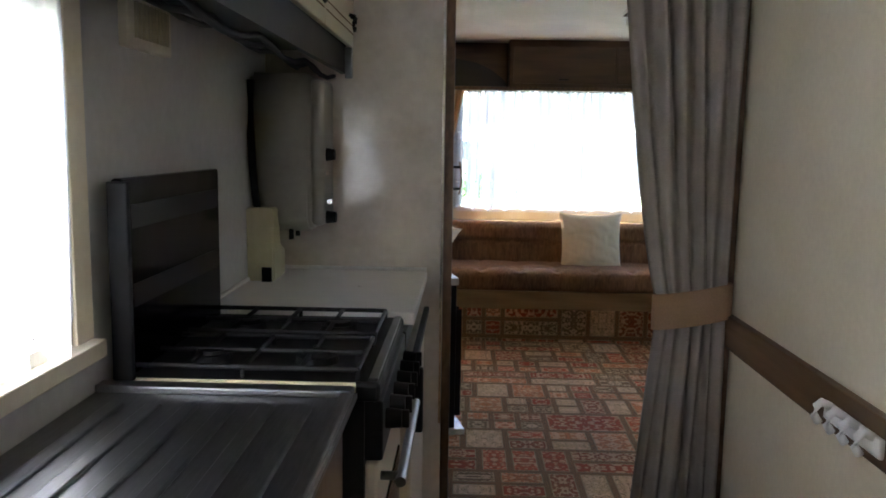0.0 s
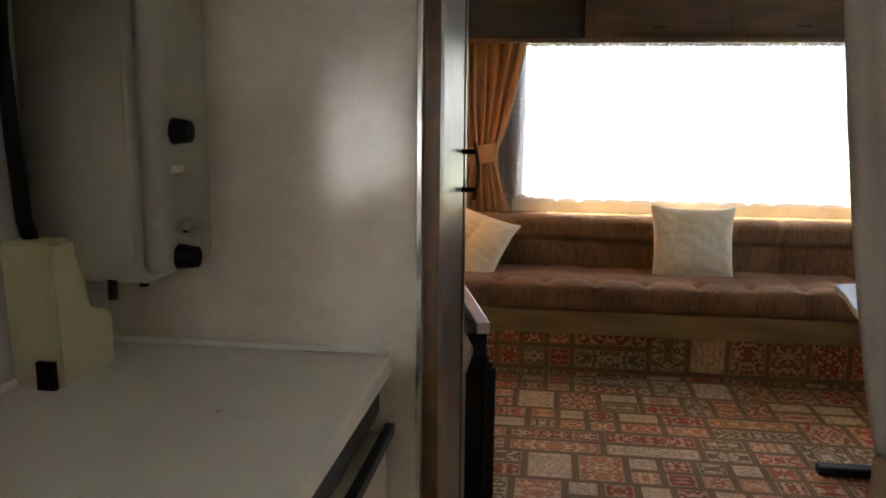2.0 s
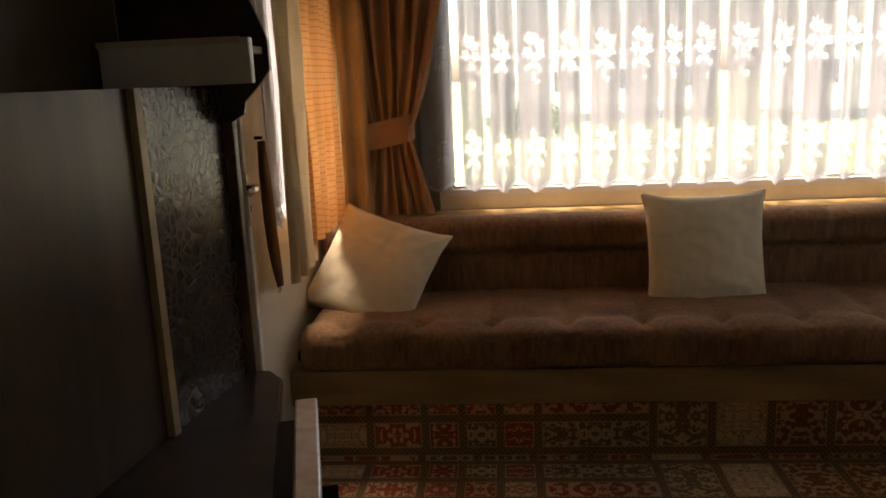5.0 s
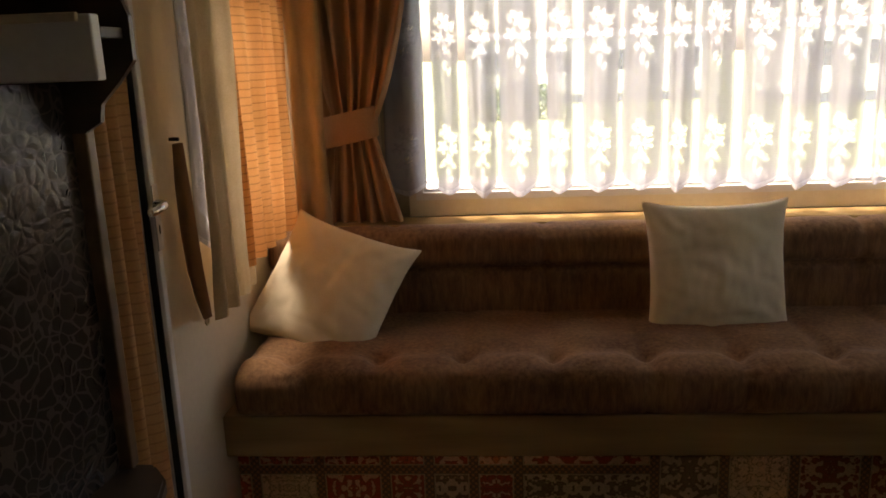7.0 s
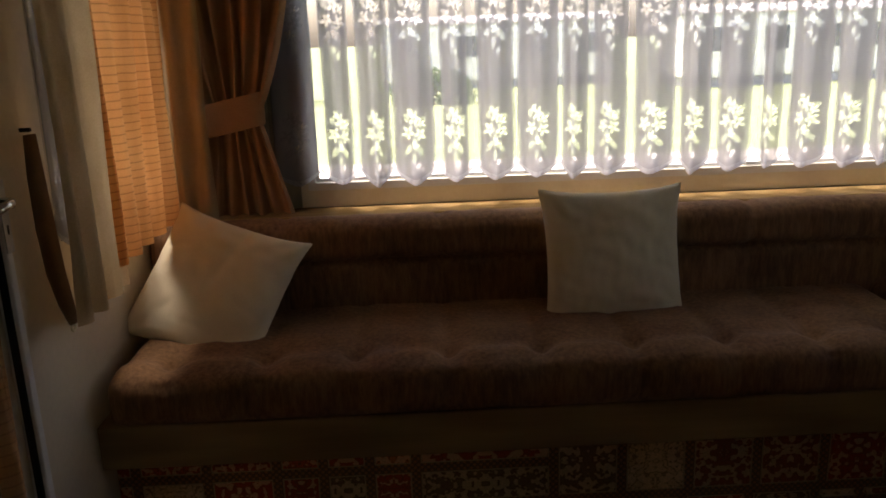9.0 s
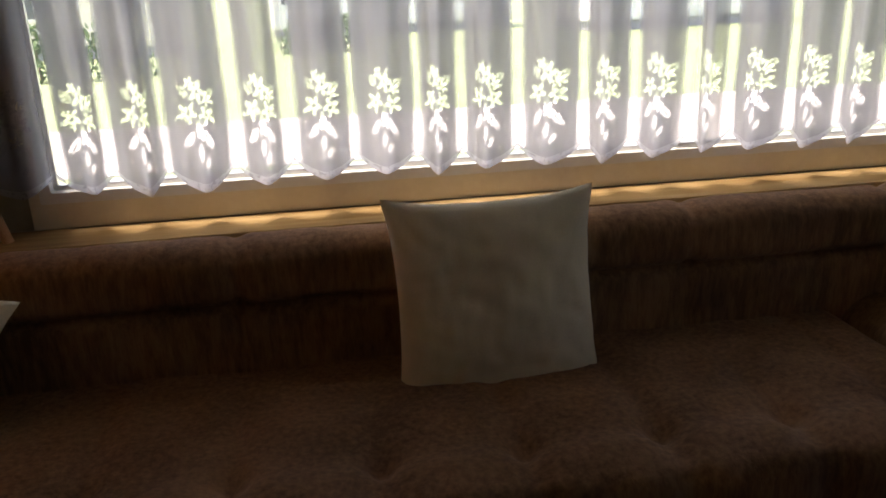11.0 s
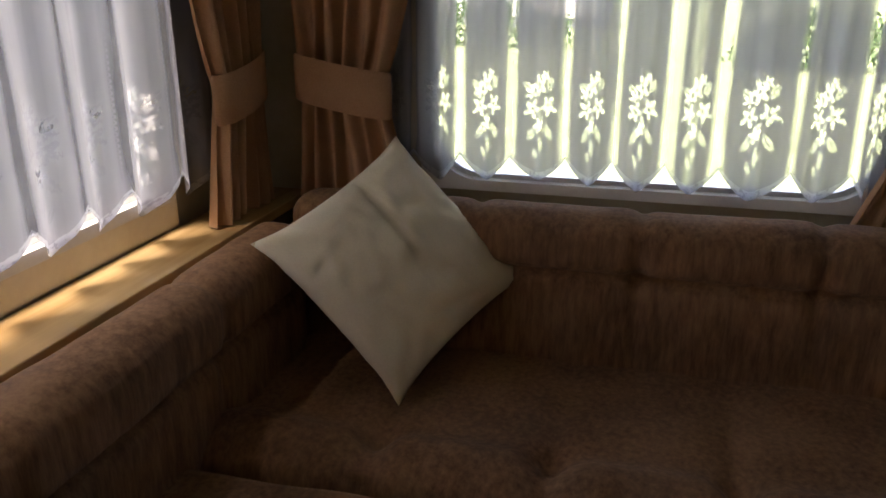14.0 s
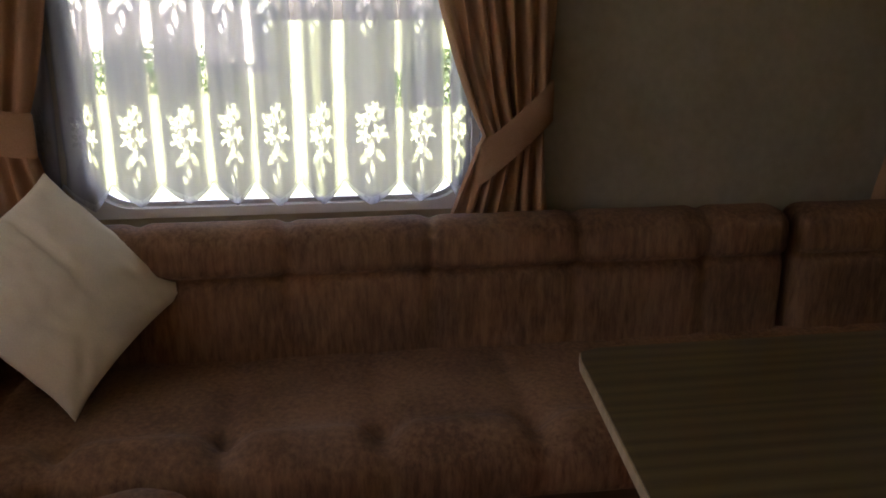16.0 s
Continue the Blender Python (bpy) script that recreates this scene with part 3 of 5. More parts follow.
# right wall with two windows
RW = (4.74, 5.80, 0.82, 1.84)
R2 = (2.75, 3.42, 0.82, 1.84)
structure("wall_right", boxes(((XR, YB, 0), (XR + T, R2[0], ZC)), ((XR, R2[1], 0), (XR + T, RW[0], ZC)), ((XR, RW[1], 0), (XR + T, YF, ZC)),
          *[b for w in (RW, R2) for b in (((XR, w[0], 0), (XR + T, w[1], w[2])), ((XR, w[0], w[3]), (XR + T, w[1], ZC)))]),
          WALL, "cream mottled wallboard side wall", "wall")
# inner walls
structure("wall_back", boxes(((XK - T, YB - T, 0), (XR, YB, ZC))), WALLSIDE, "plain cream end wall", "wall")
structure("wall_corridor", boxes(((0.82, YB, 0), (0.86, 2.48, ZC))), WALLSIDE, "cream corridor wall with a wooden rail", "wall")
structure("wall_bedroom", boxes(((0.86, 2.44, 0), (XR, 2.48, ZC))), WALLSIDE, "plain cream partition wall", "wall")
structure("partition", boxes(((XK, 2.72, 0), (-0.075, 2.755, ZC))), MARBLED, "glossy beige marbled partition panel", "wall")
bm = boxes(((-0.072, 2.715, 0), (-0.045, 2.765, ZC)))
structure("trim_partition", bm, WALNUT, "brown wooden edge strip of the partition", "trim")
bm = boxes(((-0.085, 2.707, 0.4), (-0.074, 2.714, ZC)), bevel=0.002)
structure("trim_chrome", bm, CHROME, "narrow bright metal edge strip", "trim")
structure("trim_jamb", boxes(((0.786, 2.425, 0.0), (0.8195, 2.475, ZC)), bevel=0.003), WALNUT, "brown wooden jamb at the corridor end", "trim")
# rail on the corridor wall
structure("trim_rail", boxes(((0.795, YB, 0.775), (0.82, 2.42, 0.875)), bevel=0.004), WALNUT, "dark walnut rail along the corridor wall", "trim")


def window(name, axis, at, rect, r, label, sash=None):
    """A frame and pane in the plane axis = at, opening rect (a0, a1, z0, z1)."""
    a0, a1, b0, b1 = rect
    outer = round_rect(a0 - 0.004, a1 + 0.004, b0 - 0.004, b1 + 0.004, 0.004)
    inner = round_rect(a0 + 0.022, a1 - 0.022, b0 + 0.022, b1 - 0.022, r)
    base = thing(name, (at, (a0 + a1) / 2, b0) if axis == "x" else ((a0 + a1) / 2, at, b0), label, "window", kind="structure")
    bm = bmesh.new()
    ring(bm, outer, inner, axis, at - 0.014, at + 0.05)
    part("window_frame", bm, WHITE, base, "", False)
    bm = bmesh.new()
    if axis == "x":
        box(bm, (at + 0.026, a0, b0), (at + 0.030, a1, b1))
    else:
        box(bm, (a0, at + 0.026, b0), (a1, at + 0.030, b1))
    glass = part("pane", bm, PANE, base)
    glass.visible_shadow = False
    bm = bmesh.new()
    s0, s1 = round_rect(a0 + 0.020, a1 - 0.020, b0 + 0.020, b1 - 0.020, r + 0.002), round_rect(a0 + 0.034, a1 - 0.034, b0 + 0.034, b1 - 0.034, max(r - 0.01, 0.004))
    ring(bm, s0, s1, axis, at + 0.012, at + 0.024)
    part("sash", bm, ALUMINIUM, base)
    return base


w1 = window("window_1", "y", YF, FW, 0.006, "wide front window in a pale wooden frame")
window("window_2", "x", XR, RW, 0.12, "side window with rounded white frame")
window("window_3", "x", XR, R2, 0.12, "side window with rounded white frame")
window("window_4", "x", XL - 0.045, SW, 0.05, "narrow side window beside the door")
window("window_5", "x", XK - 0.045, KW, 0.02, "bright kitchen window with a plain frame")
structure("window_sill", boxes(((XK, -0.35, 0.985), (XK + 0.035, 1.40, 1.018)), ((XK, 1.335, 1.018), (XK + 0.012, 1.40, 1.62)), bevel=0.003), SILLPALE, "pale kitchen window sill and casing", "sill")
part("latch", boxes(((1.50, YF + 0.0, 0.874), (1.56, YF + 0.012, 0.886)), bevel=0.003), ALUMINIUM, w1)
structure("trim_window", boxes(((-0.10, YF - 0.013, 0.7855), (2.25, YF - 0.001, 0.852)), ((-0.10, YF - 0.012, 0.848), (-0.072, YF - 0.001, 1.76)), ((2.222, YF - 0.012, 0.848), (2.25, YF - 0.001, 1.76)), bevel=0.002), SILLPALE, "pale wooden casing of the front window", "trim")

# ---- outside ----
structure("ground", boxes(((-400, -400, -0.9), (400, 400, -0.75))), GRASS, "short green lawn reaching far away", "ground")
structure("path_paved", boxes(((-30, 14, -0.748), (40, 17.5, -0.735)), ((3.6, -20, -0.748), (6.4, 14, -0.735)), ((-9, -20, -0.748), (-4.5, 14, -0.735)), ((0.2, 7.4, -0.748), (1.8, 9.2, -0.735))), PATH, "pale paved paths across the lawn", "path")


def caravan(x, y, turn, length, colour):
    base = thing("static_caravan", (0, 0, 0), "cream static caravan with horizontal siding on the lawn", "caravan", "caravans outside")
    bm = boxes(((-length / 2, -1.5, 0.35), (length / 2, 1.5, 2.7)), bevel=0.05)
    part("body", bm, colour, base)
    bm = bmesh.new()
    prism(bm, ((-1.62, 2.7), (1.62, 2.7), (1.5, 2.82), (0, 3.05), (-1.5, 2.82)), "x", -length / 2 - 0.1, length / 2 + 0.1)
    part("roof", bm, FELT, base)
    part("skirt", boxes(((-length / 2 + 0.1, -1.4, 0.0), (length / 2 - 0.1, 1.4, 0.36))), FELT, base)
    for k in range(7):
        part("siding_board", boxes(((-length / 2 + 0.03, -1.53, 0.5 + 0.3 * k), (length / 2 - 0.03, -1.498, 0.77 + 0.3 * k)), bevel=0.008), colour, base)
    for k in range(4):
        a = -length / 2 + 0.9 + k * (length - 1.8) / 3
        w = part("window", boxes(((a - 0.55, -1.56, 1.3), (a + 0.55, -1.528, 2.2)), bevel=0.02), WINDARK, base)
        bm = bmesh.new()
        ring(bm, round_rect(a - 0.62, a + 0.62, 1.23, 2.27, 0.05), round_rect(a - 0.54, a + 0.54, 1.31, 2.19, 0.05), "y", -1.575, -1.53)
        part("frame", bm, WHITE, base)
    base.matrix_basis = pose(x, y, -0.75, 0, 0, turn)
    return base


caravan(15.0, 36.0, 12, 9.0, WHITE)
caravan(-9.0, 34.0, -8, 10.0, SIDING)
caravan(4.0, 40.0, 5, 10.0, WHITE)
caravan(34.0, 12.0, 82, 9.0, WHITE)
caravan(-34.0, 14.0, -88, 9.0, WHITE)


def bush(x, y, w, d, h, seed):
    rng = random.Random(seed)
    base = thing("hedge", (x, y, -0.75), "dense green garden hedge on the lawn", "hedge", "hedges outside")
    bm = bmesh.new()
    for _ in range(1500):
        a, b, c = rng.uniform(-1, 1), rng.uniform(-1, 1), rng.random()
        k = (1 - c * c * 0.5) * rng.uniform(0.75, 1.05)
        p = Vector((x + a * w * k, y + b * d * k, -0.72 + c * h * rng.uniform(0.8, 1.1)))
        q = Euler((rng.uniform(0, 3), rng.uniform(0, 3), rng.uniform(0, 6)))
        m = q.to_matrix()
        s = rng.uniform(0.05, 0.12)
        bm.faces.new([bm.verts.new(p + m @ Vector(o) * s) for o in ((-1, 0, 0), (0, -0.5, 0.1), (1, 0, 0), (0, 0.5, 0.1))])
    part("leaves", bm, LEAF, base)
    bm = bmesh.new()
    rod(bm, (x, y, -0.75), (x, y, -0.75 + h * 0.6), 0.03, 0.012, 8)
    part("stem", bm, WALNUT, base)


bush(-6.0, 25.5, 3.0, 0.5, 1.3, 1)
bush(24.0, 10.0, 0.6, 2.6, 1.3, 2)
bush(1.0, 30.5, 1.6, 0.5, 1.1, 3)
bush(-9.0, 9.0, 0.6, 2.4, 1.5, 4)
bush(20.0, 2.0, 0.6, 2.0, 1.2, 5)

# ---- kitchen ----
WT = 0.94
# sink unit
sink = thing("sink_unit", (-0.43, 0.6, 0), "brown sink cabinet with a ridged steel drainer on top", "sink unit")
part("body", boxes(((XK + 0.002, -0.6, 0.08), (-0.235, 1.435, WT - 0.04))), BROWNUNIT, sink)
part("plinth", boxes(((XK + 0.002, -0.6, 0.0), (-0.28, 1.435, 0.08))), HOODDARK, sink)
bm = boxes(((XK + 0.002, -0.62, WT - 0.04), (-0.195, 1.445, WT - 0.026)), bevel=0.004)
drainer = part("drainer_top", bm, STEEL, sink, "brushed stainless steel drainer")
for k in range(6):
    part("drainer_ridge", boxes(((-0.62 + k * 0.066, 0.35, WT - 0.028), (-0.59 + k * 0.066, 1.34, WT - 0.020)), bevel=0.004), STEEL, drainer)
part("drainer_lip", boxes(((XK + 0.004, 1.405, WT - 0.027), (-0.20, 1.44, WT - 0.012)), ((-0.222, -0.6, WT - 0.027), (-0.198, 1.405, WT - 0.014)), bevel=0.004), STEEL, drainer)
for k in range(3):
    d = part("door", boxes(((-0.236, -0.58 + k * 0.67, 0.1), (-0.218, 0.07 + k * 0.67, WT - 0.06)), bevel=0.004), BROWNUNIT, sink)
    part("handle", boxes(((-0.218, 0.02 + k * 0.67, 0.6), (-0.2, 0.035 + k * 0.67, 0.72)), bevel=0.004), RUBBER, d)

# cooker
cook = thing("gas_cooker", (-0.42, 1.75, 0), "black gas cooker with raised dark glass lid", "cooker")
part("body", boxes(((-0.655, 1.46, 0.06), (-0.185, 2.03, WT - 0.05)), bevel=0.004), ENAMEL, cook)
part("plinth", boxes(((-0.64, 1.48, 0.0), (-0.23, 2.01, 0.06))), HOODDARK, cook)
hob = part("hob", boxes(((-0.655, 1.455, WT - 0.05), (-0.155, 2.035, WT - 0.012)), bevel=0.008), ENAMEL, cook)
part("hob_edge", boxes(((-0.66, 1.448, WT - 0.03), (-0.2, 1.4545, WT - 0.010)), bevel=0.002), CREAM, hob, "cream edge strip of the hob")
part("hob_rim", boxes(((-0.178, 1.47, WT - 0.012), (-0.16, 2.02, WT - 0.006)), bevel=0.002), STEEL, hob)
for bx in (-0.52, -0.30):
    for by in (1.60, 1.88):
        bm = bmesh.new()
        rod(bm, (bx, by, WT - 0.012), (bx, by, WT + 0.002), 0.045, 0.042, 20)
        rod(bm, (bx, by, WT + 0.002), (bx, by, WT + 0.010), 0.032, 0.028, 20)
        part("burner", bm, IRON, hob)
for by in (1.60, 1.89):
    bm = bmesh.new()
    y0, y1 = by - 0.125, by + 0.125
    for a, b in (((-0.64, y0), (-0.20, y0)), ((-0.64, y1), (-0.20, y1)), ((-0.64, y0), (-0.64, y1)), ((-0.20, y0), (-0.20, y1)), ((-0.64, by), (-0.20, by)), ((-0.42, y0), (-0.42, y1)), ((-0.53, y0), (-0.53, y0 + 0.09)), ((-0.53, y1 - 0.09), (-0.53, y1)), ((-0.31, y0), (-0.31, y0 + 0.09)), ((-0.31, y1 - 0.09), (-0.31, y1))):
        rod(bm, (*a, WT + 0.008), (*b, WT + 0.008), 0.0055, None, 8)
    for cx in (-0.64, -0.42, -0.20):
        for cy in (y0, y1):
            rod(bm, (cx, cy, WT - 0.012), (cx, cy, WT + 0.008), 0.005, None, 8)
    part("pan_support", bm, IRON, hob)
lid = part("lid", boxes(((-0.648, 1.44, WT - 0.01), (-0.625, 2.01, 1.305)), bevel=0.006), DARKGLASS, cook, "dark glass splash lid standing upright")
for z in (1.06, 1.21):
    part("lid_stripe", boxes(((-0.6245, 1.47, z), (-0.6225, 1.99, z + 0.045))), LIDBAND, lid)
part("lid_edge", boxes(((-0.65, 1.425, WT - 0.01), (-0.61, 1.4395, 1.30)), bevel=0.004), RUBBER, lid)
part("control_panel", boxes(((-0.186, 1.465, 0.77), (-0.150, 2.025, WT - 0.05)), bevel=0.006), ENAMEL, cook)
for k in range(6):
    y = 1.53 + k * 0.088
    bm = bmesh.new()
    rod(bm, (-0.152, y, 0.835), (-0.118, y, 0.835), 0.021, 0.018, 18)
    box(bm, (-0.118, y - 0.005, 0.817), (-0.104, y + 0.005, 0.853), 0.002)
    part("knob", bm, RUBBER, cook)
door = part("oven_door", boxes(((-0.186, 1.475, 0.22), (-0.160, 2.015, 0.76)), bevel=0.006), CREAMDOOR, cook, "cream oven door")
part("oven_window", boxes(((-0.161, 1.55, 0.32), (-0.155, 1.94, 0.62)), bevel=0.002), DARKGLASS, door)
bm = bmesh.new()
rod(bm, (-0.118, 1.50, 0.715), (-0.118, 1.99, 0.715), 0.011)
for y in (1.53, 1.96):
    rod(bm, (-0.162, y, 0.715), (-0.118, y, 0.715), 0.009)
part("oven_handle", bm, STEEL, door)

# worktop with its unit
unit = thing("base_cabinet", (-0.42, 2.38, 0), "cream base cabinet under the pale worktop", "cabinet")
part("body", boxes(((XK + 0.002, 2.045, 0.08), (-0.175, 2.715, WT - 0.045))), CREAMDOOR, unit)
part("plinth", boxes(((XK + 0.002, 2.045, 0.0), (-0.22, 2.715, 0.08))), HOODDARK, unit)
fr = part("fridge_door", boxes(((-0.175, 2.06, 0.1), (-0.135, 2.70, 0.80)), bevel=0.008), CREAMDOOR, unit)
part("door_trim", boxes(((-0.136, 2.07, 0.80), (-0.118, 2.69, 0.822)), bevel=0.003), ENAMEL, fr)
bm = boxes(((-0.132, 2.075, 0.60), (-0.105, 2.10, 0.78)), bevel=0.006)
part("handle", bm, RUBBER, fr)
part("rail", boxes(((-0.176, 2.05, 0.83), (-0.15, 2.71, 0.885)), bevel=0.004), HOODDARK, unit)
top = tagged(part("worktop", boxes(((XK + 0.002, 2.04, WT - 0.035), (-0.128, 2.718, WT)), bevel=0.005), WORKTOP), "pale grey laminate worktop with a rounded front edge", "worktop")
tagged(part("splash_trim", boxes(((XK + 0.001, 2.05, WT + 0.001), (XK + 0.01, 2.70, WT + 0.012)), ((XK + 0.01, 2.708, WT + 0.001), (-0.13, 2.7185, WT + 0.012)), bevel=0.002), WHITE), "thin white sealing strip along the worktop", "trim", kind="structure")

# water heater
heat = thing("water_heater", (-0.55, 2.52, 1.1), "grey-beige wall gas water heater with black knobs", "water heater")
bm = bmesh.new()
prism(bm, ((2.50, 1.13), (2.54, 1.09), (2.68, 1.09), (2.705, 1.13), (2.705, 1.585), (2.50, 1.585)), "x", XK + 0.005, -0.489)
bmesh.ops.bevel(bm, geom=bm.edges[:], offset=0.012, segments=3, affect="EDGES")
part("casing", bm, HEATERGREY, heat, "", True)
bm = boxes(((-0.49, 2.515, 1.11), (-0.447, 2.70, 1.57)), bevel=0.016)
front = part("front_panel", bm, HEATERGREY, heat, "", True)
bm = bmesh.new()
rod(bm, (-0.4480, 2.56, 1.335), (-0.4200, 2.56, 1.335), 0.021, 0.017, 18)
part("knob", bm, RUBBER, front)
bm = bmesh.new()
rod(bm, (-0.4480, 2.56, 1.135), (-0.4160, 2.56, 1.135), 0.021, 0.017, 18)
part("knob", bm, RUBBER, front)
bm = bmesh.new()
rod(bm, (-0.4480, 2.56, 1.185), (-0.4270, 2.56, 1.185), 0.011)
rod(bm, (-0.4320, 2.535, 1.187), (-0.4320, 2.595, 1.187), 0.007)
part("tap", bm, CHROME, front)
part("nameplate", boxes(((-0.4480, 2.54, 1.27), (-0.4455, 2.59, 1.282))), CHROME, front)
for y in (2.55, 2.65):
    bm = bmesh.new()
    rod(bm, (-0.56, y, 1.062), (-0.56, y, 1.10), 0.008)
    part("pipe_stub", bm, IRON, heat)
bm = bmesh.new()
tube(bm, [(-0.665, 2.475, 1.56), (-0.665, 2.47, 1.40), (-0.663, 2.475, 1.30), (-0.655, 2.475, 1.2), (-0.645, 2.49, 1.12), (-0.64, 2.51, 1.08)], 0.012)
part("hose", bm, RUBBER, heat, "", True)
duct = thing("pipe_cover", (-0.6, 2.4, WT), "cream boxed pipe cover standing on the worktop", "cover")
bm = bmesh.new()
prism(bm, ((2.45, WT), (2.60, WT + 0.0), (2.60, 1.03), (2.54, 1.05), (2.53, 1.08), (2.525, 1.16), (2.52, 1.17), (2.44, 1.17)), "x", XK + 0.003, -0.592)
bmesh.ops.bevel(bm, geom=bm.edges[:], offset=0.005, segments=2, affect="EDGES")
part("cover", bm, CREAM, duct)
part("outlet", boxes(((-0.63, 2.440, WT), (-0.60, 2.4495, WT + 0.045))), RUBBER, duct)

# wall cupboard with hood board
cup = thing("wall_cupboard", (-0.53, 1.5, 1.7), "cream wall cupboard with grooved doors and dark handles", "cupboard")
part("body", boxes(((XK + 0.002, 0.55, 1.70), (-0.40, 2.715, ZC - 0.003))), CREAMDOOR, cup)
for k in range(4):
    y0 = 0.56 + k * 0.54
    d = part("door", boxes(((-0.40, y0, 1.685), (-0.382, y0 + 0.53, ZC - 0.03)), bevel=0.004), CREAMDOOR, cup)
    for z in (1.725, 1.75):
        part("groove_line", boxes(((-0.3825, y0 + 0.01, z), (-0.3812, y0 + 0.52, z + 0.004))), BRAID, d)
    bm = bmesh.new()
    yh = y0 + 0.44
    tube(bm, [(-0.380, yh - 0.02, 1.775), (-0.366, yh - 0.02, 1.77), (-0.362, yh, 1.765), (-0.366, yh + 0.02, 1.77), (-0.380, yh + 0.02, 1.775)], 0.006)
    tube(bm, [(-0.366 + 0.0, yh + 0.024 * math.cos(a), 1.752 + 0.024 * math.sin(a)) for a in [i * math.tau / 12 for i in range(12)]], 0.0045)
    part("handle", bm, IRON, d)
hood = thing("hood_board", (-0.5, 1.9, 1.6), "dark board with hanging cables under the cupboards", "hood")
part("board", boxes(((XK + 0.003, 1.20, 1.675), (-0.42, 2.71, 1.698))), HOODDARK, hood)
part("valance", boxes(((-0.425, 1.20, 1.60), (-0.408, 2.712, 1.699)), ((XK + 0.003, 1.20, 1.60), (-0.425, 1.216, 1.675))), HOODDARK, hood)
part("end_bracket", boxes(((-0.408, 2.69, 1.585), (-0.385, 2.714, 1.684)), bevel=0.002), STEEL, hood)
for k in range(3):
    bm = bmesh.new()
    tube(bm, [(-0.44 - 0.06 * k, 1.22 + i * 0.12, 1.60 - 0.028 * abs(math.sin(i * 0.75 + k * 1.1)) + 0.02 * k) for i in range(13)], 0.007)
    part("cable", bm, RUBBER, hood, "", True)
vent = thing("wall_vent", (XK, 1.7, 1.58), "cream slatted ventilation grille on the wall", "vent")
part("frame", boxes(((XK + 0.001, 1.57, 1.555), (XK + 0.022, 1.80, 1.665)), bevel=0.004), CREAMDOOR, vent)
for k in range(10):
    part("slat", boxes(((XK + 0.022, 1.60 + k * 0.018, 1.575), (XK + 0.028, 1.608 + k * 0.018, 1.645))), WALL, vent)
rail = thing("curtain_rail", (XK, 0.7, 1.64), "white curtain rail over the kitchen window", "rail")
part("track", boxes(((XK + 0.003, -0.38, 1.625), (XK + 0.06, 1.42, 1.66)), bevel=0.006), WHITE, rail)

# hooks on the rail
hook = thing("coat_hooks", (0.79, 1.6, 0.83), "white plastic coat hooks on the walnut rail", "hooks")
part("plate", boxes(((0.783, 1.46, 0.80), (0.7945, 1.70, 0.84)), bevel=0.004), WHITE, hook)
for k in range(4):
    bm = bmesh.new()
    y = 1.49 + k * 0.06
    tube(bm, [(0.785, y, 0.835), (0.765, y, 0.845), (0.755, y, 0.835), (0.752, y, 0.815), (0.762, y, 0.80)], 0.009)
    part("hook", bm, WHITE, hook, "", True)


# ---- curtains ----
def curtain(name, axis, c, a0, a1, z0, z1, pleats, depth, mat, label, group="", gather=None, lean=0.0, seed=0, category="curtain", band=None, tilt=0.02):
    """A pleated curtain in the plane axis = c from a0 to a1; gather: (tie height, gathered centre, half width at the tie)."""
    rng = random.Random(seed)
    ph = [rng.uniform(-0.5, 0.5) for _ in range(pleats + 2)]
    def place(u, v):
        z = z0 + (z1 - z0) * v
        a = a0 + (a1 - a0) * u
        d = depth
        if gather:
            tz, ctr, half = gather
            k = min(1.0, abs(z - tz) / ((z1 - tz) if z > tz else (tz - z0) * 2.2))
            k = k ** (0.75 if z > tz else 0.9)
            tight = ctr + (u - 0.5) * 2 * half
            a = tight + (a - tight) * k
            d = depth * (0.55 + 0.45 * k)
        i = u * pleats
        w = math.sin(i * math.tau + 0.6 * ph[int(i)] + 0.5 * math.sin(v * 3 + i))
        w = math.copysign(abs(w) ** 0.7, w)
        off = d * w * (0.75 + 0.25 * math.sin(v * 5 + i * 1.7)) + lean * (1 - v)
        wob = 0.004 * math.sin(9 * v + 4 * i)
        return (c + off, a + wob, z) if axis == "x" else (a + wob, c + off, z)
    mid = (a0 + a1) / 2
    base = thing(name, (c, mid, z0) if axis == "x" else (mid, c, z0), label, category, group)
    part("drape", sheet(pleats * 12, 36, place), mat, base, "", True)
    if gather:
        tz, ctr, half = gather
        bm = bmesh.new()
        rings = []
        n = 28
        for zz, g in ((tz - 0.055, 1.06), (tz - 0.05, 1.13), (tz + 0.05, 1.13), (tz + 0.055, 1.06)):
            rr = []
            for k in range(n):
                t = k * math.tau / n
                da, dc = (half * g + 0.008) * math.cos(t), (depth * 0.75 * g + 0.006) * math.sin(t)
                zz2 = zz + tilt * math.cos(t)
                rr.append(bm.verts.new((c + dc, ctr + da, zz2) if axis == "x" else (ctr + da, c + dc, zz2)))
            rings.append(rr)
        for p, q in zip(rings, rings[1:]):
            for k in range(n):
                bm.faces.new((p[k], p[(k + 1) % n], q[(k + 1) % n], q[k]))
        part("tieback", bm, band or mat, base, "", True)
    return base


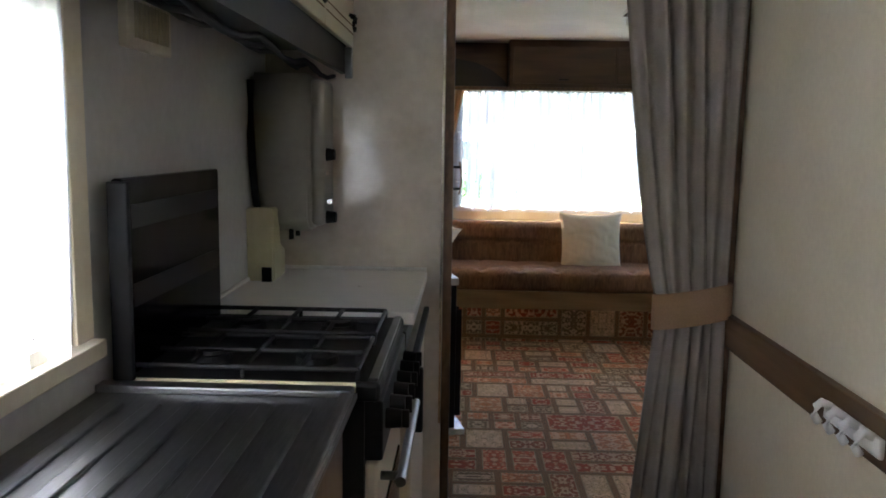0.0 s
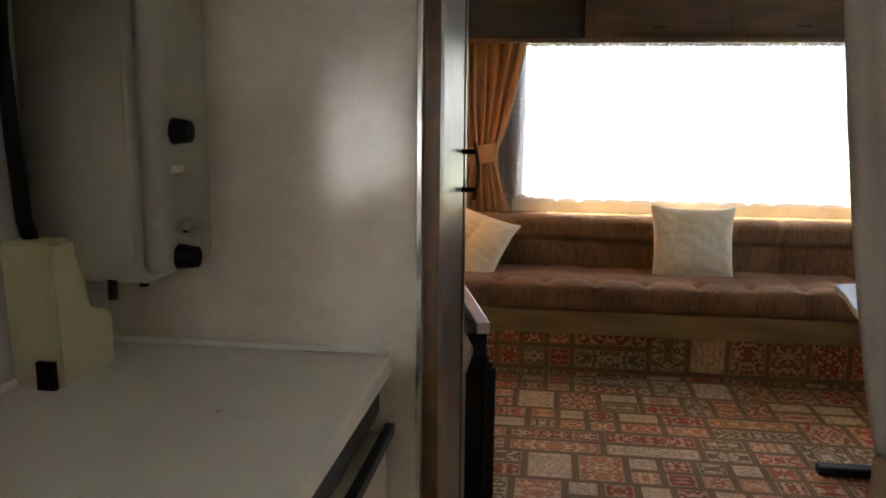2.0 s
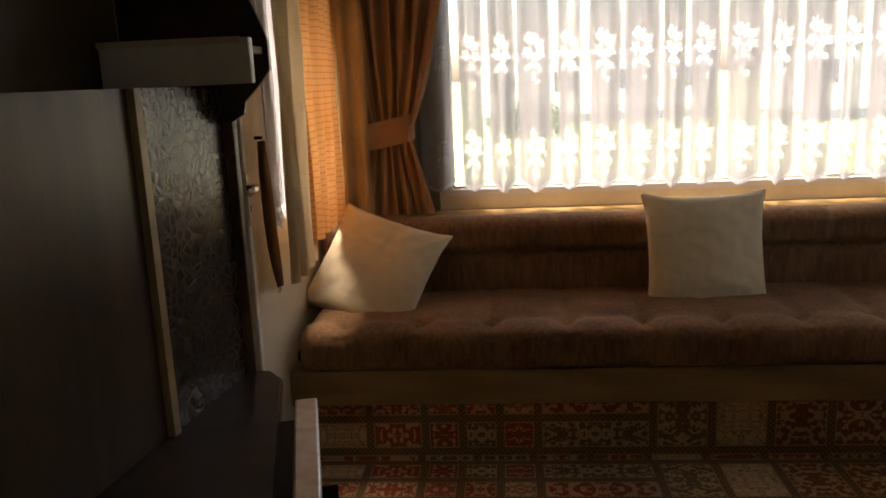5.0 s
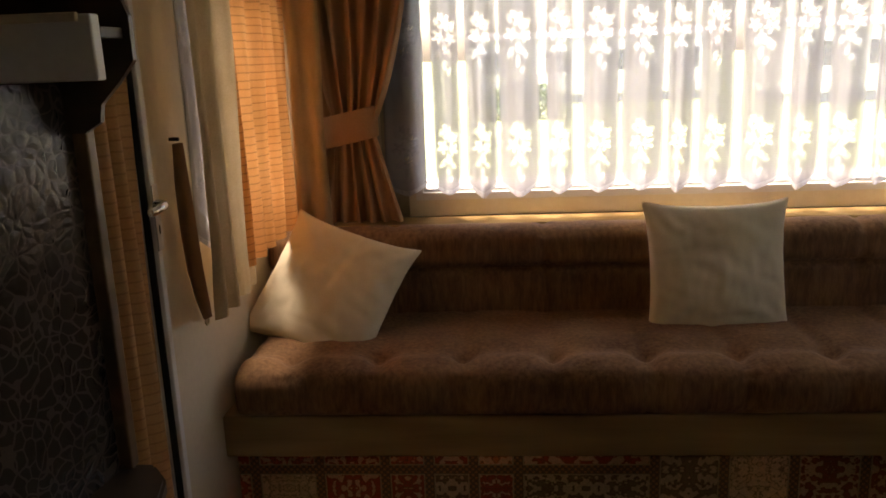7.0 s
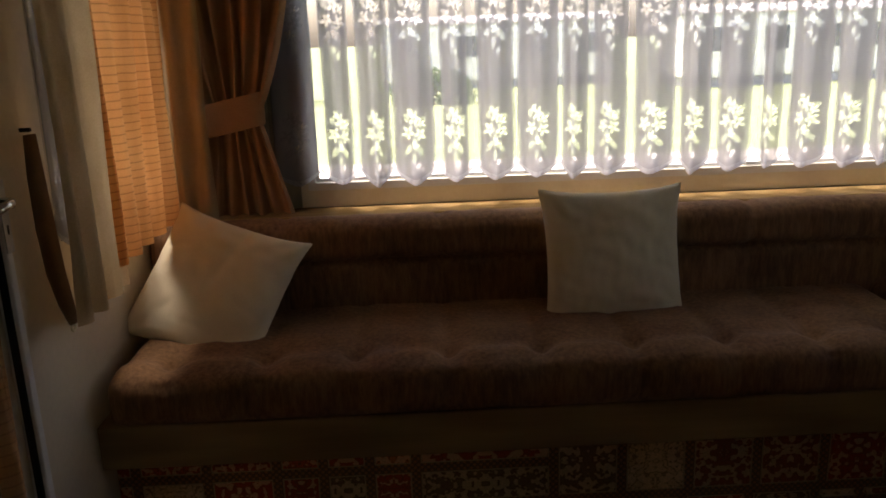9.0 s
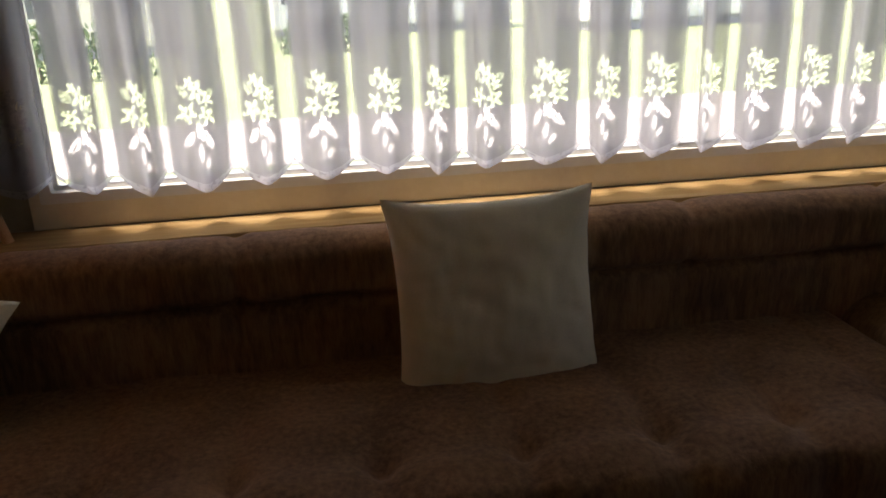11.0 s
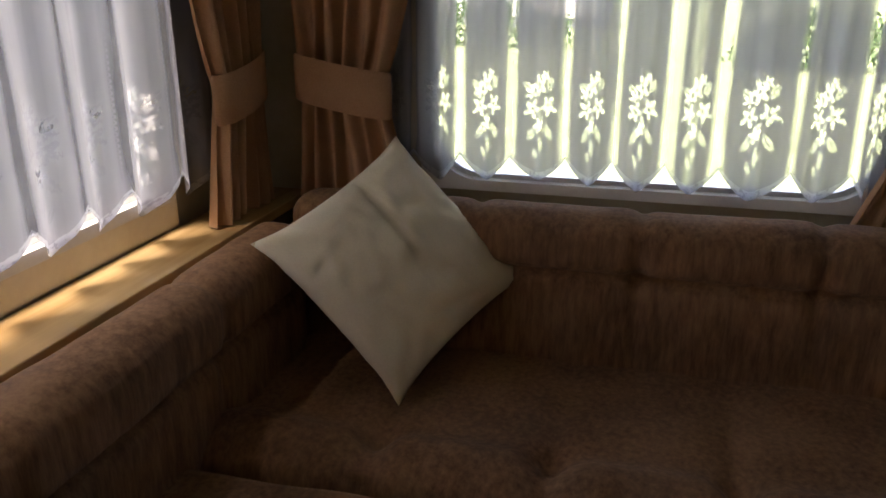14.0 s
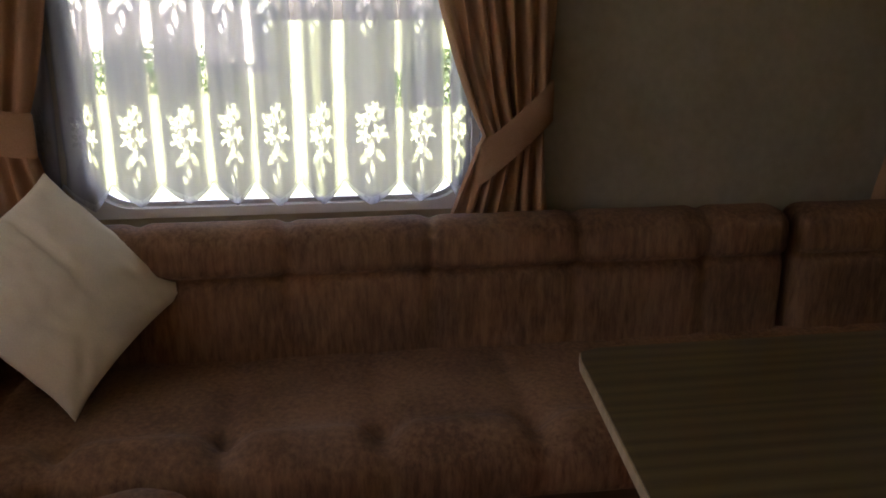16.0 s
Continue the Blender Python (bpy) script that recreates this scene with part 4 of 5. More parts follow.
curtain("corridor_curtain", "y", 2.40, 0.415, 0.812, 0.03, 2.10, 6, 0.035, GREYCLOTH, "taupe pleated corridor curtain tied with a brown band", "", (0.90, 0.69, 0.10), seed=1, band=cloth("tie_brown", (0.24, 0.15, 0.08), (0.33, 0.21, 0.12), 0.0))
tagged(part("curtain_track", boxes(((0.44, 2.385, 2.10), (0.815, 2.415, 2.128)), bevel=0.004), WALNUT), "brown curtain track on the ceiling", "curtain track")
CUR = "tied tan curtains of the lounge"
curtain("curtain", "y", 6.17, -0.54, -0.02, 0.79, 1.78, 7, 0.035, BEIGE, "rust-tan pleated curtain held by a tieback", CUR, (1.13, -0.29, 0.085), seed=2)
curtain("curtain", "y", 6.17, 2.16, 2.52, 0.79, 1.78, 6, 0.035, BEIGE, "rust-tan pleated curtain held by a tieback", CUR, (1.08, 2.40, 0.09), seed=3)
curtain("curtain", "x", XR - 0.10, 5.72, 6.12, 0.80, 1.78, 6, 0.035, BEIGE, "rust-tan pleated curtain held by a tieback", CUR, (1.07, 5.97, 0.10), seed=4)
curtain("curtain", "x", XR - 0.08, 4.54, 4.95, 0.775, 1.78, 7, 0.035, BEIGE, "rust-tan pleated curtain held by a tieback", CUR, (1.03, 4.66, 0.085), seed=5, tilt=-0.085)
curtain("curtain", "x", XR - 0.08, 3.12, 3.66, 0.775, 1.78, 8, 0.03, BEIGE, "rust-tan pleated curtain hanging half across its window", CUR, (1.08, 3.40, 0.13), seed=6)
curtain("curtain", "x", XR - 0.08, 2.50, 2.95, 0.775, 1.78, 7, 0.035, BEIGE, "rust-tan pleated curtain held by a tieback", CUR, (1.02, 2.66, 0.10), seed=7)
curtain("side_curtain", "x", XL + 0.11, 5.20, 5.53, 0.745, 1.86, 3, 0.022, LINING, "cream-edged curtain hanging loose beside the door window", "side window curtains", seed=8)
curtain("side_curtain", "x", XL + 0.095, 5.50, 6.10, 0.80, 1.86, 5, 0.024, ORANGE, "orange curtain glowing in front of the side window", "side window curtains", seed=9)
curtain("side_curtain", "y", 6.095, -0.50, -0.36, 0.79, 1.78, 2, 0.018, LINING, "tan curtain edge hanging in the corner by the window", "side window curtains", seed=11)
curtain("door_curtain", "x", XL + 0.055, 4.54, 4.965, 0.10, 1.95, 5, 0.028, DOORCLOTH, "long tan and orange striped curtain over the entrance door", seed=10)


def strip_band(name, pts, w, label):
    """A loose hanging tieback strip against the wall."""
    bm = bmesh.new()
    rows = []
    for i, (y, z, x) in enumerate(pts):
        k = 0.35 + 0.65 * math.sin(math.pi * (0.12 + 0.8 * i / (len(pts) - 1)))
        rows.append([bm.verts.new((x, y - w * k, z)), bm.verts.new((x + 0.006, y - w * k - 0.002, z)), bm.verts.new((x + 0.006 + 0.018 * k, y + w * k - 0.002, z)), bm.verts.new((x + 0.018 * k, y + w * k, z))])
    for a, b in zip(rows, rows[1:]):
        for k in range(4):
            bm.faces.new((a[k], a[(k + 1) % 4], b[(k + 1) % 4], b[k]))
    bm.faces.new(rows[0])
    bm.faces.new(rows[-1][::-1])
    bmesh.ops.recalc_face_normals(bm, faces=bm.faces[:])
    base = thing(name, (XL, pts[0][0], pts[-1][1]), label, "tieback")
    part("strap", bm, BRAID, base, "", True)
    bm = bmesh.new()
    y, z, x = pts[0]
    rod(bm, (XL, y, z + 0.01), (x + 0.012, y, z + 0.01), 0.005)
    part("hook", bm, IRON, base)
    bm = bmesh.new()
    y, z, x = pts[-1]
    tube(bm, [(x + 0.004, y + 0.012 * math.cos(t), z - 0.008 + 0.012 * math.sin(t)) for t in [i * math.tau / 10 for i in range(11)]], 0.003)
    part("ring", bm, CREAM, base)
    return base


strip_band("loose_tieback", [(5.30, 1.175, XL + 0.012), (5.285, 1.08, XL + 0.016), (5.285, 0.96, XL + 0.018), (5.30, 0.85, XL + 0.018), (5.335, 0.76, XL + 0.016), (5.375, 0.695, XL + 0.012)], 0.026, "brown fabric tieback hanging loose from its hook")


# ---- nets ----
def net(axis, c, a0, a1, z0, z1, pitch, depth, label, seed, fabric=NET):
    """A net of flat hanging panels with gathers between them, a scalloped hem and a frilled heading."""
    rng = random.Random(seed)
    n = int((a1 - a0) / pitch)
    shift = [rng.uniform(-0.16, 0.16) for _ in range(n + 2)]
    swing = [rng.uniform(-0.6, 0.6) for _ in range(n + 2)]
    drop = [rng.uniform(-0.010, 0.010) for _ in range(n + 2)]
    def place(u, v):
        i = min(u * n, n - 1e-6)
        k = int(i)
        f = i - k
        low = 1 - v
        z = z0 + (z1 - z0) * v
        hem = (0.066 * abs(2 * f - 1) ** 1.9 + drop[k] * math.sin(math.pi * f)) * max(0.0, 1 - v * 8)
        bend = shift[k] * (1 - f) + shift[k + 1] * f
        a = a0 + (a1 - a0) * (i + bend + 0.07 * math.sin(math.tau * f) * low) / n
        cup = math.copysign(abs(math.cos(f * math.tau)) ** 0.6, math.cos(f * math.tau))
        off = -depth * cup * (0.55 + 0.45 * low) * (1 + 0.5 * swing[k]) + 0.3 * depth * swing[k] * math.sin(math.tau * f) * low
        off += 0.006 * math.sin(i * 1.3 + 2 * v) + 0.003 * math.sin(i * 19 + v) * v
        return (c + off, a, z + hem) if axis == "x" else (a, c + off, z + hem)
    mid = (a0 + a1) / 2
    base = thing("net_curtain", (c, mid, z0) if axis == "x" else (mid, c, z0), label, "net curtain", "net curtains")
    part("net", sheet(n * 16, 40, place, lambda u, v: (u * n, v * (z1 - z0))), fabric, base, "", True)
    def frill(u, v):
        z = z1 - 0.035 + 0.06 * v
        off = 0.008 * math.sin(u * n * 26) * (1 - v) - 0.012
        a = a0 + (a1 - a0) * u
        return (c + off, a, z) if axis == "x" else (a, c + off, z)
    part("heading", sheet(n * 20, 2, frill), HEADING, base, "", True)
    return base


net("y", YF - 0.045, -0.17, 2.32, 0.855, 1.80, 0.138, 0.020, "white net curtain with flower sprigs and scalloped hem", 1)
net("x", XR - 0.035, 4.62, 5.93, 0.845, 1.80, 0.115, 0.016, "white net curtain with flower sprigs and scalloped hem", 2)
net("x", XR - 0.035, 2.62, 3.56, 0.83, 1.80, 0.115, 0.016, "white net curtain with flower sprigs and scalloped hem", 3)
net("x", XL + 0.018, 5.38, 6.20, 0.87, 1.80, 0.105, 0.010, "white net curtain at the side window", 4)
net("x", XK + 0.02, -0.34, 1.32, 1.0, 1.62, 0.105, 0.010, "plain sheer white curtain at the kitchen window", 5, SHEER)

# ---- wardrobe, fireplace corner, door ----
ward = thing("wardrobe", (-0.3, 2.98, 0), "tall dark veneered wardrobe with a slim metal handle", "wardrobe")
part("body", boxes(((XL + 0.002, 2.757, 0.0), (-0.075, 3.20, ZC - 0.003))), DARKWOOD, ward)
part("stile", boxes(((-0.075, 2.7665, 0.0), (-0.052, 2.776, ZC - 0.003)), bevel=0.002), WALNUT, ward)
wd = part("door", boxes(((-0.075, 2.780, 0.42), (-0.055, 3.165, ZC - 0.06)), bevel=0.003), DARKWOOD, ward)
part("lower_panel", boxes(((-0.075, 2.780, 0.05), (-0.056, 3.165, 0.414)), bevel=0.003), DARKWOOD, ward)
part("end_stile", boxes(((-0.075, 3.170, 0.0), (-0.052, 3.20, ZC - 0.003)), bevel=0.004), DARKWOOD, ward)
bm = bmesh.new()
tube(bm, [(-0.027 + 0.008 * math.sin(math.pi * k / 10), 3.135, 1.178 + 0.0128 * k) for k in range(11)], 0.0042)
part("handle", bm, WALNUT, wd, "slim bowed wooden handle", True)
for z in (1.20, 1.285):
    bm = bmesh.new()
    rod(bm, (-0.055, 3.135, z), (-0.024, 3.135, z), 0.0055)
    part("handle_post", bm, IRON, wd, "", True)

fire = thing("fireside_cabinet", (-0.35, 3.8, 0), "low dark wooden cabinet with slanted front beside the wardrobe", "cabinet")
outline = [(XL + 0.003, 3.203), (-0.06, 3.203), (-0.06, 3.52), (-0.30, 4.47), (-0.34, 4.52), (XL + 0.003, 4.52)]
bm = bmesh.new()
prism(bm, [(x - 0.02 if x > -0.5 else x, y) for x, y in outline], "z", 0.0, 0.70)
part("body", bm, DARKWOOD, fire)
bm = bmesh.new()
prism(bm, outline, "z", 0.70, 0.725)
bmesh.ops.bevel(bm, geom=bm.edges[:], offset=0.005, segments=2, affect="EDGES")
part("top", bm, DARKWOODX, fire)
mantel = thing("mantel_shelf", (-0.45, 4.45, 1.3), "dark narrow shelf with a pale front board on the screen", "shelf")
part("shelf", boxes(((XL + 0.003, 4.415, 1.40), (-0.285, 4.4815, 1.415)), bevel=0.002), DARKWOODX, mantel)
part("front_board", boxes(((XL + 0.003, 4.39, 1.345), (-0.283, 4.414, 1.43)), bevel=0.003), WHITE, mantel, "pale front board")
part("board_lip", boxes(((XL + 0.003, 4.382, 1.42), (-0.298, 4.3895, 1.432)), bevel=0.002), WALLSIDE, mantel)
tagged(part("niche_panel", boxes(((XL + 0.001, 3.203, 0.727), (XL + 0.0028, 4.478, ZC - 0.003))), DARKWOOD), "dark veneer panel on the wall behind the fireside", "panel", kind="structure")
screen = thing("fireside_screen", (-0.45, 4.51, 0.7), "embossed dark panel in a light wooden frame", "screen")
bm = bmesh.new()
prism(bm, [(-0.433, 4.20), (-0.424, 4.20), (-0.386, 4.494), (-0.398, 4.494)], "z", 0.727, 1.344)
part("panel", bm, EMBOSSED, screen, "dark panel with a glossy scrolled relief")
bm = bmesh.new()
prism(bm, [(-0.438, 4.178), (-0.416, 4.178), (-0.414, 4.1995), (-0.436, 4.1995)], "z", 0.727, 1.344)
part("post", bm, TABLEEDGE, screen, "pale wooden edge post")
bm = bmesh.new()
prism(bm, [(-0.556, 3.21), (-0.548, 3.205), (-0.430, 4.1775), (-0.440, 4.1775)], "z", 0.727, 1.344)
part("side_board", bm, DARKWOOD, screen)
part("post", boxes(((-0.398, 4.4945, 0.727), (-0.365, 4.5195, 1.33)), bevel=0.003), WALNUT, screen)
part("post", boxes(((-0.404, 4.520, 0.727), (-0.386, 4.534, 1.33)), bevel=0.002), TABLEEDGE, screen)
bm = bmesh.new()
profile = [(XL + 0.003, 1.27), (-0.36, 1.27), (-0.335, 1.285), (-0.33, 1.31), (-0.30, 1.34), (-0.275, 1.37), (-0.275, 1.43), (-0.29, 1.47), (-0.32, 1.54), (-0.34, 1.62), (-0.345, 1.75), (-0.32, 1.9), (-0.29, 2.0), (-0.28, ZC - 0.003), (XL + 0.003, ZC - 0.003)]
prism(bm, profile, "y", 4.482, 4.4935)
part("scalloped_end", bm, DARKWOODX, screen)
# gas fire with guard, standing before the slanted front
gas = thing("gas_fire", (-0.02, 3.95, 0), "black gas fire with a silver top and wire guard", "gas fire")
dirv = Vector((-0.24, 0.95, 0)).normalized()
outv = Vector((0.95, 0.24, 0)).normalized()
def fire_box(a0, a1, o0, o1, z0, z1, bev=0.0):
    bm = boxes(((a0, o0, z0), (a1, o1, z1)), bevel=bev)
    m = Matrix(((dirv.x, outv.x, 0, -0.062), (dirv.y, outv.y, 0, 3.566), (0, 0, 1, 0), (0, 0, 0, 1)))
    bmesh.ops.transform(bm, matrix=m, verts=bm.verts[:])
    bmesh.ops.recalc_face_normals(bm, faces=bm.faces[:])
    return bm
part("casing", fire_box(0.10, 0.72, -0.018, 0.055, 0.0, 0.72, 0.006), ENAMEL, gas)
part("top", fire_box(0.09, 0.73, 0.020, 0.062, 0.721, 0.755, 0.004), ALUMINIUM, gas, "silver top grille")
for k in range(12):
    part("guard_wire", fire_box(0.11, 0.71, 0.080, 0.084, 0.10 + k * 0.042, 0.104 + k * 0.042), CHROME, gas)
for k in range(10):
    part("guard_rod", fire_box(0.13 + k * 0.06, 0.134 + k * 0.06, 0.056, 0.088, 0.08, 0.60), IRON, gas)
part("hearth", fire_box(0.08, 0.74, 0.0, 0.10, 0.0, 0.03, 0.004), ALUMINIUM, gas)

door1 = thing("door_1", (XL, 4.85, 0), "cream caravan entrance door, closed, with metal edge", "door", kind="structure")
leaf = part("door_leaf", boxes(((XL - 0.045, DR[0] + 0.004, 0.02), (XL - 0.012, DR[1] - 0.004, DR[3] - 0.004))), WALLSIDE, door1)
# metal strip in white paint: its glint is put into the colour
part("edge_strip", boxes(((XL - 0.012, DR[1] - 0.022, 0.02), (XL + 0.024, DR[1] + 0.004, DR[3])), bevel=0.004), WHITE, door1)
part("lock_plate", boxes(((XL + 0.0242, 5.106, 0.945), (XL + 0.0285, 5.136, 1.10)), bevel=0.002), ALUMINIUM, door1)
part("rubber_seal", boxes(((XL - 0.001, DR[1] - 0.029, 0.02), (XL + 0.014, DR[1] - 0.0225, DR[3]))), RUBBER, door1)
bm = bmesh.new()
tube(bm, [(XL + 0.026, 5.112, 1.055), (XL + 0.05, 5.112, 1.055), (XL + 0.058, 5.09, 1.055), (XL + 0.06, 5.02, 1.052)], 0.010)
part("door_handle", bm, CHROME, door1, "chrome lever handle", True)
part("keyhole", boxes(((XL + 0.0287, 5.117, 0.985), (XL + 0.0297, 5.123, 1.005))), RUBBER, door1)


# ---- seating ----
def tufted(p, cols, rows, depth, axis_a, axis_b, spread=0.05):
    """Depth of the dimples round buttons at the crossings of cols and rows, with shallow seams between."""
    d = 0.0
    for a in cols:
        da = (p[axis_a] - a) / spread
        if abs(da) > 3:
            continue
        d += 0.25 * depth * math.exp(-(da * 1.6) ** 2)
        for b in rows:
            db = (p[axis_b] - b) / spread
            d += depth * math.exp(-(da * da + db * db))
    return d


def crease(p):
    return 0.0025 * noise.noise(Vector((p[0] * 14, p[1] * 14, p[2] * 9))) + 0.004 * noise.noise(Vector((p[0] * 4, p[1] * 4, p[2] * 4)))


def seat(lo, hi, cols, row, ax, sign, front, name, parent):
    """Tufted seat cushion; ax is the axis along its length, its front at the value front on the other axis."""
    other = 1 - ax
    def move(q, n):
        p = q.copy()
        up = max(0.0, n.z)
        dist = abs(p[other] - front)
        if n.z > 0.3:
            crown = (0.018, 0.034)[ax] * math.exp(-((dist - 0.085) / 0.06) ** 2) + 0.008 * math.exp(-((dist - 0.26) / 0.09) ** 2)
            pinch = sum(math.exp(-((q[ax] - c) / 0.045) ** 2) for c in cols)
            p.z += crown * (1 - 0.75 * min(1.0, pinch)) - tufted(q, cols, row, 0.026, ax, other, 0.034)
        side = abs(n[other])
        if side > 0.5 and abs(q[other] - front) < 0.1:
            for c in cols:
                p[other] += sign * 0.012 * math.exp(-((q[ax] - c) / 0.035) ** 2)
            p[other] -= sign * 0.007 * math.sin(math.pi * (q.z - lo[2]) / (hi[2] - lo[2]))
        p.z += crease(q) * up
        p[other] += crease(q + Vector((3, 1, 2))) * side
        return p
    return part(name, soft_block(lo, hi, 0.034, 0.016, move), VELOUR_F, parent, "", True)


def back(lo, hi, cols, ax, sign, name, parent, line):
    """Padded backrest with a roll along its top, a seam at the height line and upright seams at cols."""
    other = 1 - ax
    def move(q, n):
        p = q.copy()
        f = n[other] * sign
        h = (q.z - line)
        groove = 0.026 * math.exp(-(h / 0.014) ** 2)
        for c in cols:
            w = math.exp(-((q[ax] - c) / 0.018) ** 2)
            groove += 0.009 * w + 0.014 * w * math.exp(-(h / 0.035) ** 2)
            if n.z > 0.4:
                p.z -= 0.010 * w
        bulge = 0.024 if q.z > line else 0.006
        if f > 0.2:
            p[other] += sign * (bulge - groove) * f
        p[other] += crease(q) * 1.2
        p.z += crease(q + Vector((5, 2, 1))) * max(0, n.z)
        return p
    return part(name, soft_block(lo, hi, 0.05, 0.013, move), VELOUR_R, parent, "", True)


SF, SB = 5.42, 6.05
sofa = thing("front_sofa", (0.6, 5.75, 0), "brown velour built-in sofa with tufted seat under the front window", "sofa")
part("plinth", boxes(((XL + 0.003, 5.53, 0.0), (1.80, 5.56, 0.26))), CARPET, sofa, "plinth covered in patterned carpet")
part("base", boxes(((XL + 0.003, 5.561, 0.0), (1.80, 6.25, 0.40))), DARKWOODX, sofa)
part("front_strip", boxes(((XL + 0.003, 5.440, 0.245), (1.80, 5.560, 0.372)), bevel=0.004), STRIPWOOD, sofa, "wooden front strip")
colsF = [-0.39, -0.13, 0.12, 0.38, 0.64, 0.90, 1.16, 1.42, 1.66]
seat((XL + 0.045, SF, 0.373), (1.806, SB + 0.02, 0.502), colsF, [5.56], 0, 1, SF, "seat_cushion", sofa)
back((XL + 0.004, 6.00, 0.44), (2.34, 6.115, 0.795), [-0.13, 0.38, 0.90, 1.42, 1.94], 0, -1, "backrest", sofa, 0.655)
part("ledge", boxes(((XL + 0.003, 6.118, 0.76), (XR - 0.003, 6.266, 0.785)), bevel=0.003), OAKLEDGE, sofa, "glossy light oak ledge behind the backrest")

side = thing("side_sofa", (2.2, 4.4, 0), "brown velour built-in side sofa with tufted seat", "sofa")
part("plinth", boxes(((1.91, 2.52, 0.0), (1.94, 5.528, 0.26))), CARPET, side, "plinth covered in patterned carpet")
part("base", boxes(((1.941, 2.52, 0.0), (2.58, 6.0, 0.40))), DARKWOODX, side)
part("front_strip", boxes(((1.855, 2.52, 0.255), (1.940, 5.47, 0.395)), bevel=0.004), WALNUT, side, "wooden front strip")
colsR = [2.8, 3.12, 3.44, 3.76, 4.08, 4.42, 4.74, 5.06, 5.38, 5.70]
seat((1.835, 2.53, 0.385), (2.42, 6.03, 0.50), colsR, [1.965], 1, 1, 1.835, "seat_cushion", side)
back((2.375, 3.93, 0.44), (2.505, 6.06, 0.838), [4.17, 4.52, 4.90, 5.26, 5.62], 1, -1, "backrest", side, 0.71)
back((2.375, 2.53, 0.44), (2.505, 3.915, 0.838), [2.8, 3.15, 3.5], 1, -1, "backrest", side, 0.71)
part("ledge", boxes(((2.508, 2.53, 0.74), (XR - 0.003, 6.11, 0.765)), bevel=0.003), OAKLEDGE, side)


def pillow(m, size, label, seed, fold=0.0):
    """A square scatter cushion with soft ears, standing in its own XZ plane, centred; m places it."""
    rng = random.Random(seed)
    base = new("scatter_cushion")
    tagged(base, label, "cushion", "cream scatter cushions")
    bm = bmesh.new()
    n = 44
    off = Vector((seed * 7.3, seed * 3.1, 0))
    for sgn in (1, -1):
        grid = []
        for j in range(n + 1):
            row = []
            for i in range(n + 1):
                u, v = 2 * i / n - 1, 2 * j / n - 1
                pinch = 1 - 0.075 * (1 - v * v) * abs(u) ** 3
                pinch2 = 1 - 0.075 * (1 - u * u) * abs(v) ** 3
                x, z = u * size / 2 * pinch, v * size / 2 * pinch2
                t = max(0.0, (1 - u ** 2)) ** 0.5 * max(0.0, (1 - v ** 2)) ** 0.5
                y = sgn * (0.075 * t ** 0.8)
                w = noise.noise(Vector((u * 1.6, v * 1.6, sgn)) + off) * 0.005 + noise.noise(Vector((u * 3 + v * 5, v * 3 - u * 2, sgn)) + off) * 0.004 + noise.noise(Vector((u * 10, v * 5, sgn)) + off) * 0.003
                y += w * (0.3 + t)
                if fold:
                    y -= sgn * fold * math.exp(-((u - 0.15 * v - 0.05) / 0.05) ** 2) * max(0, v * 0.7 + 0.5) * t
                y += sgn * 0.0016 * math.sin(9 * (u + 0.6 * v) + 3 * noise.noise(Vector((u * 2, v * 2, 4)) + off)) * max(0.0, noise.noise(Vector((u * 1.7, v * 1.7, 9)) + off)) * 2.2
                for wv, wu, ww in ((-0.72, 0.2, 0.5), (-0.15, 0.75, 0.22), (0.35, -0.7, 0.25)):
                    run = v - wv - 0.10 * math.sin(3 * u + seed) - 0.05 * noise.noise(Vector((u * 4, seed, 2)))
                    y -= sgn * 0.007 * math.exp(-(run / 0.035) ** 2) * math.exp(-((u - wu) / ww) ** 2) * t
                ear = 1.0
                for cu, cv in ((-1, -1), (1, -1), (-1, 1), (1, 1)):
                    ear += 0.028 * math.exp(-((u - cu) ** 2 + (v - cv) ** 2) / 0.03)
                x, z = x * ear, z * ear
                for cu, cv in ((-1, -1), (1, -1), (-1, 1), (1, 1)):
                    r = math.hypot(u - cu, v - cv)
                    y += sgn * 0.011 * math.sin(15 * (u * cv - v * cu) + 2 * noise.noise(Vector((u * 3, v * 3, 7)) + off)) * math.exp(-(r / 0.5) ** 2) * t
                row.append(bm.verts.new((x, y, z)))
            grid.append(row)
        for j in range(n):
            for i in range(n):
                bm.faces.new((grid[j][i], grid[j][i + 1], grid[j + 1][i + 1], grid[j + 1][i]))
    bmesh.ops.remove_doubles(bm, verts=bm.verts[:], dist=0.0008)
    bmesh.ops.recalc_face_normals(bm, faces=bm.faces[:])
    me = bpy.data.meshes.new("scatter_cushion")
    bm.to_mesh(me)
    bm.free()
    me.materials.append(PILLOW)
    me.polygons.foreach_set("use_smooth", [True] * len(me.polygons))
    ob = new("scatter_cushion", me)
    tagged(ob, label, "cushion", "cream scatter cushions")
    bpy.data.objects.remove(base)
    ob.matrix_basis = m
    return ob


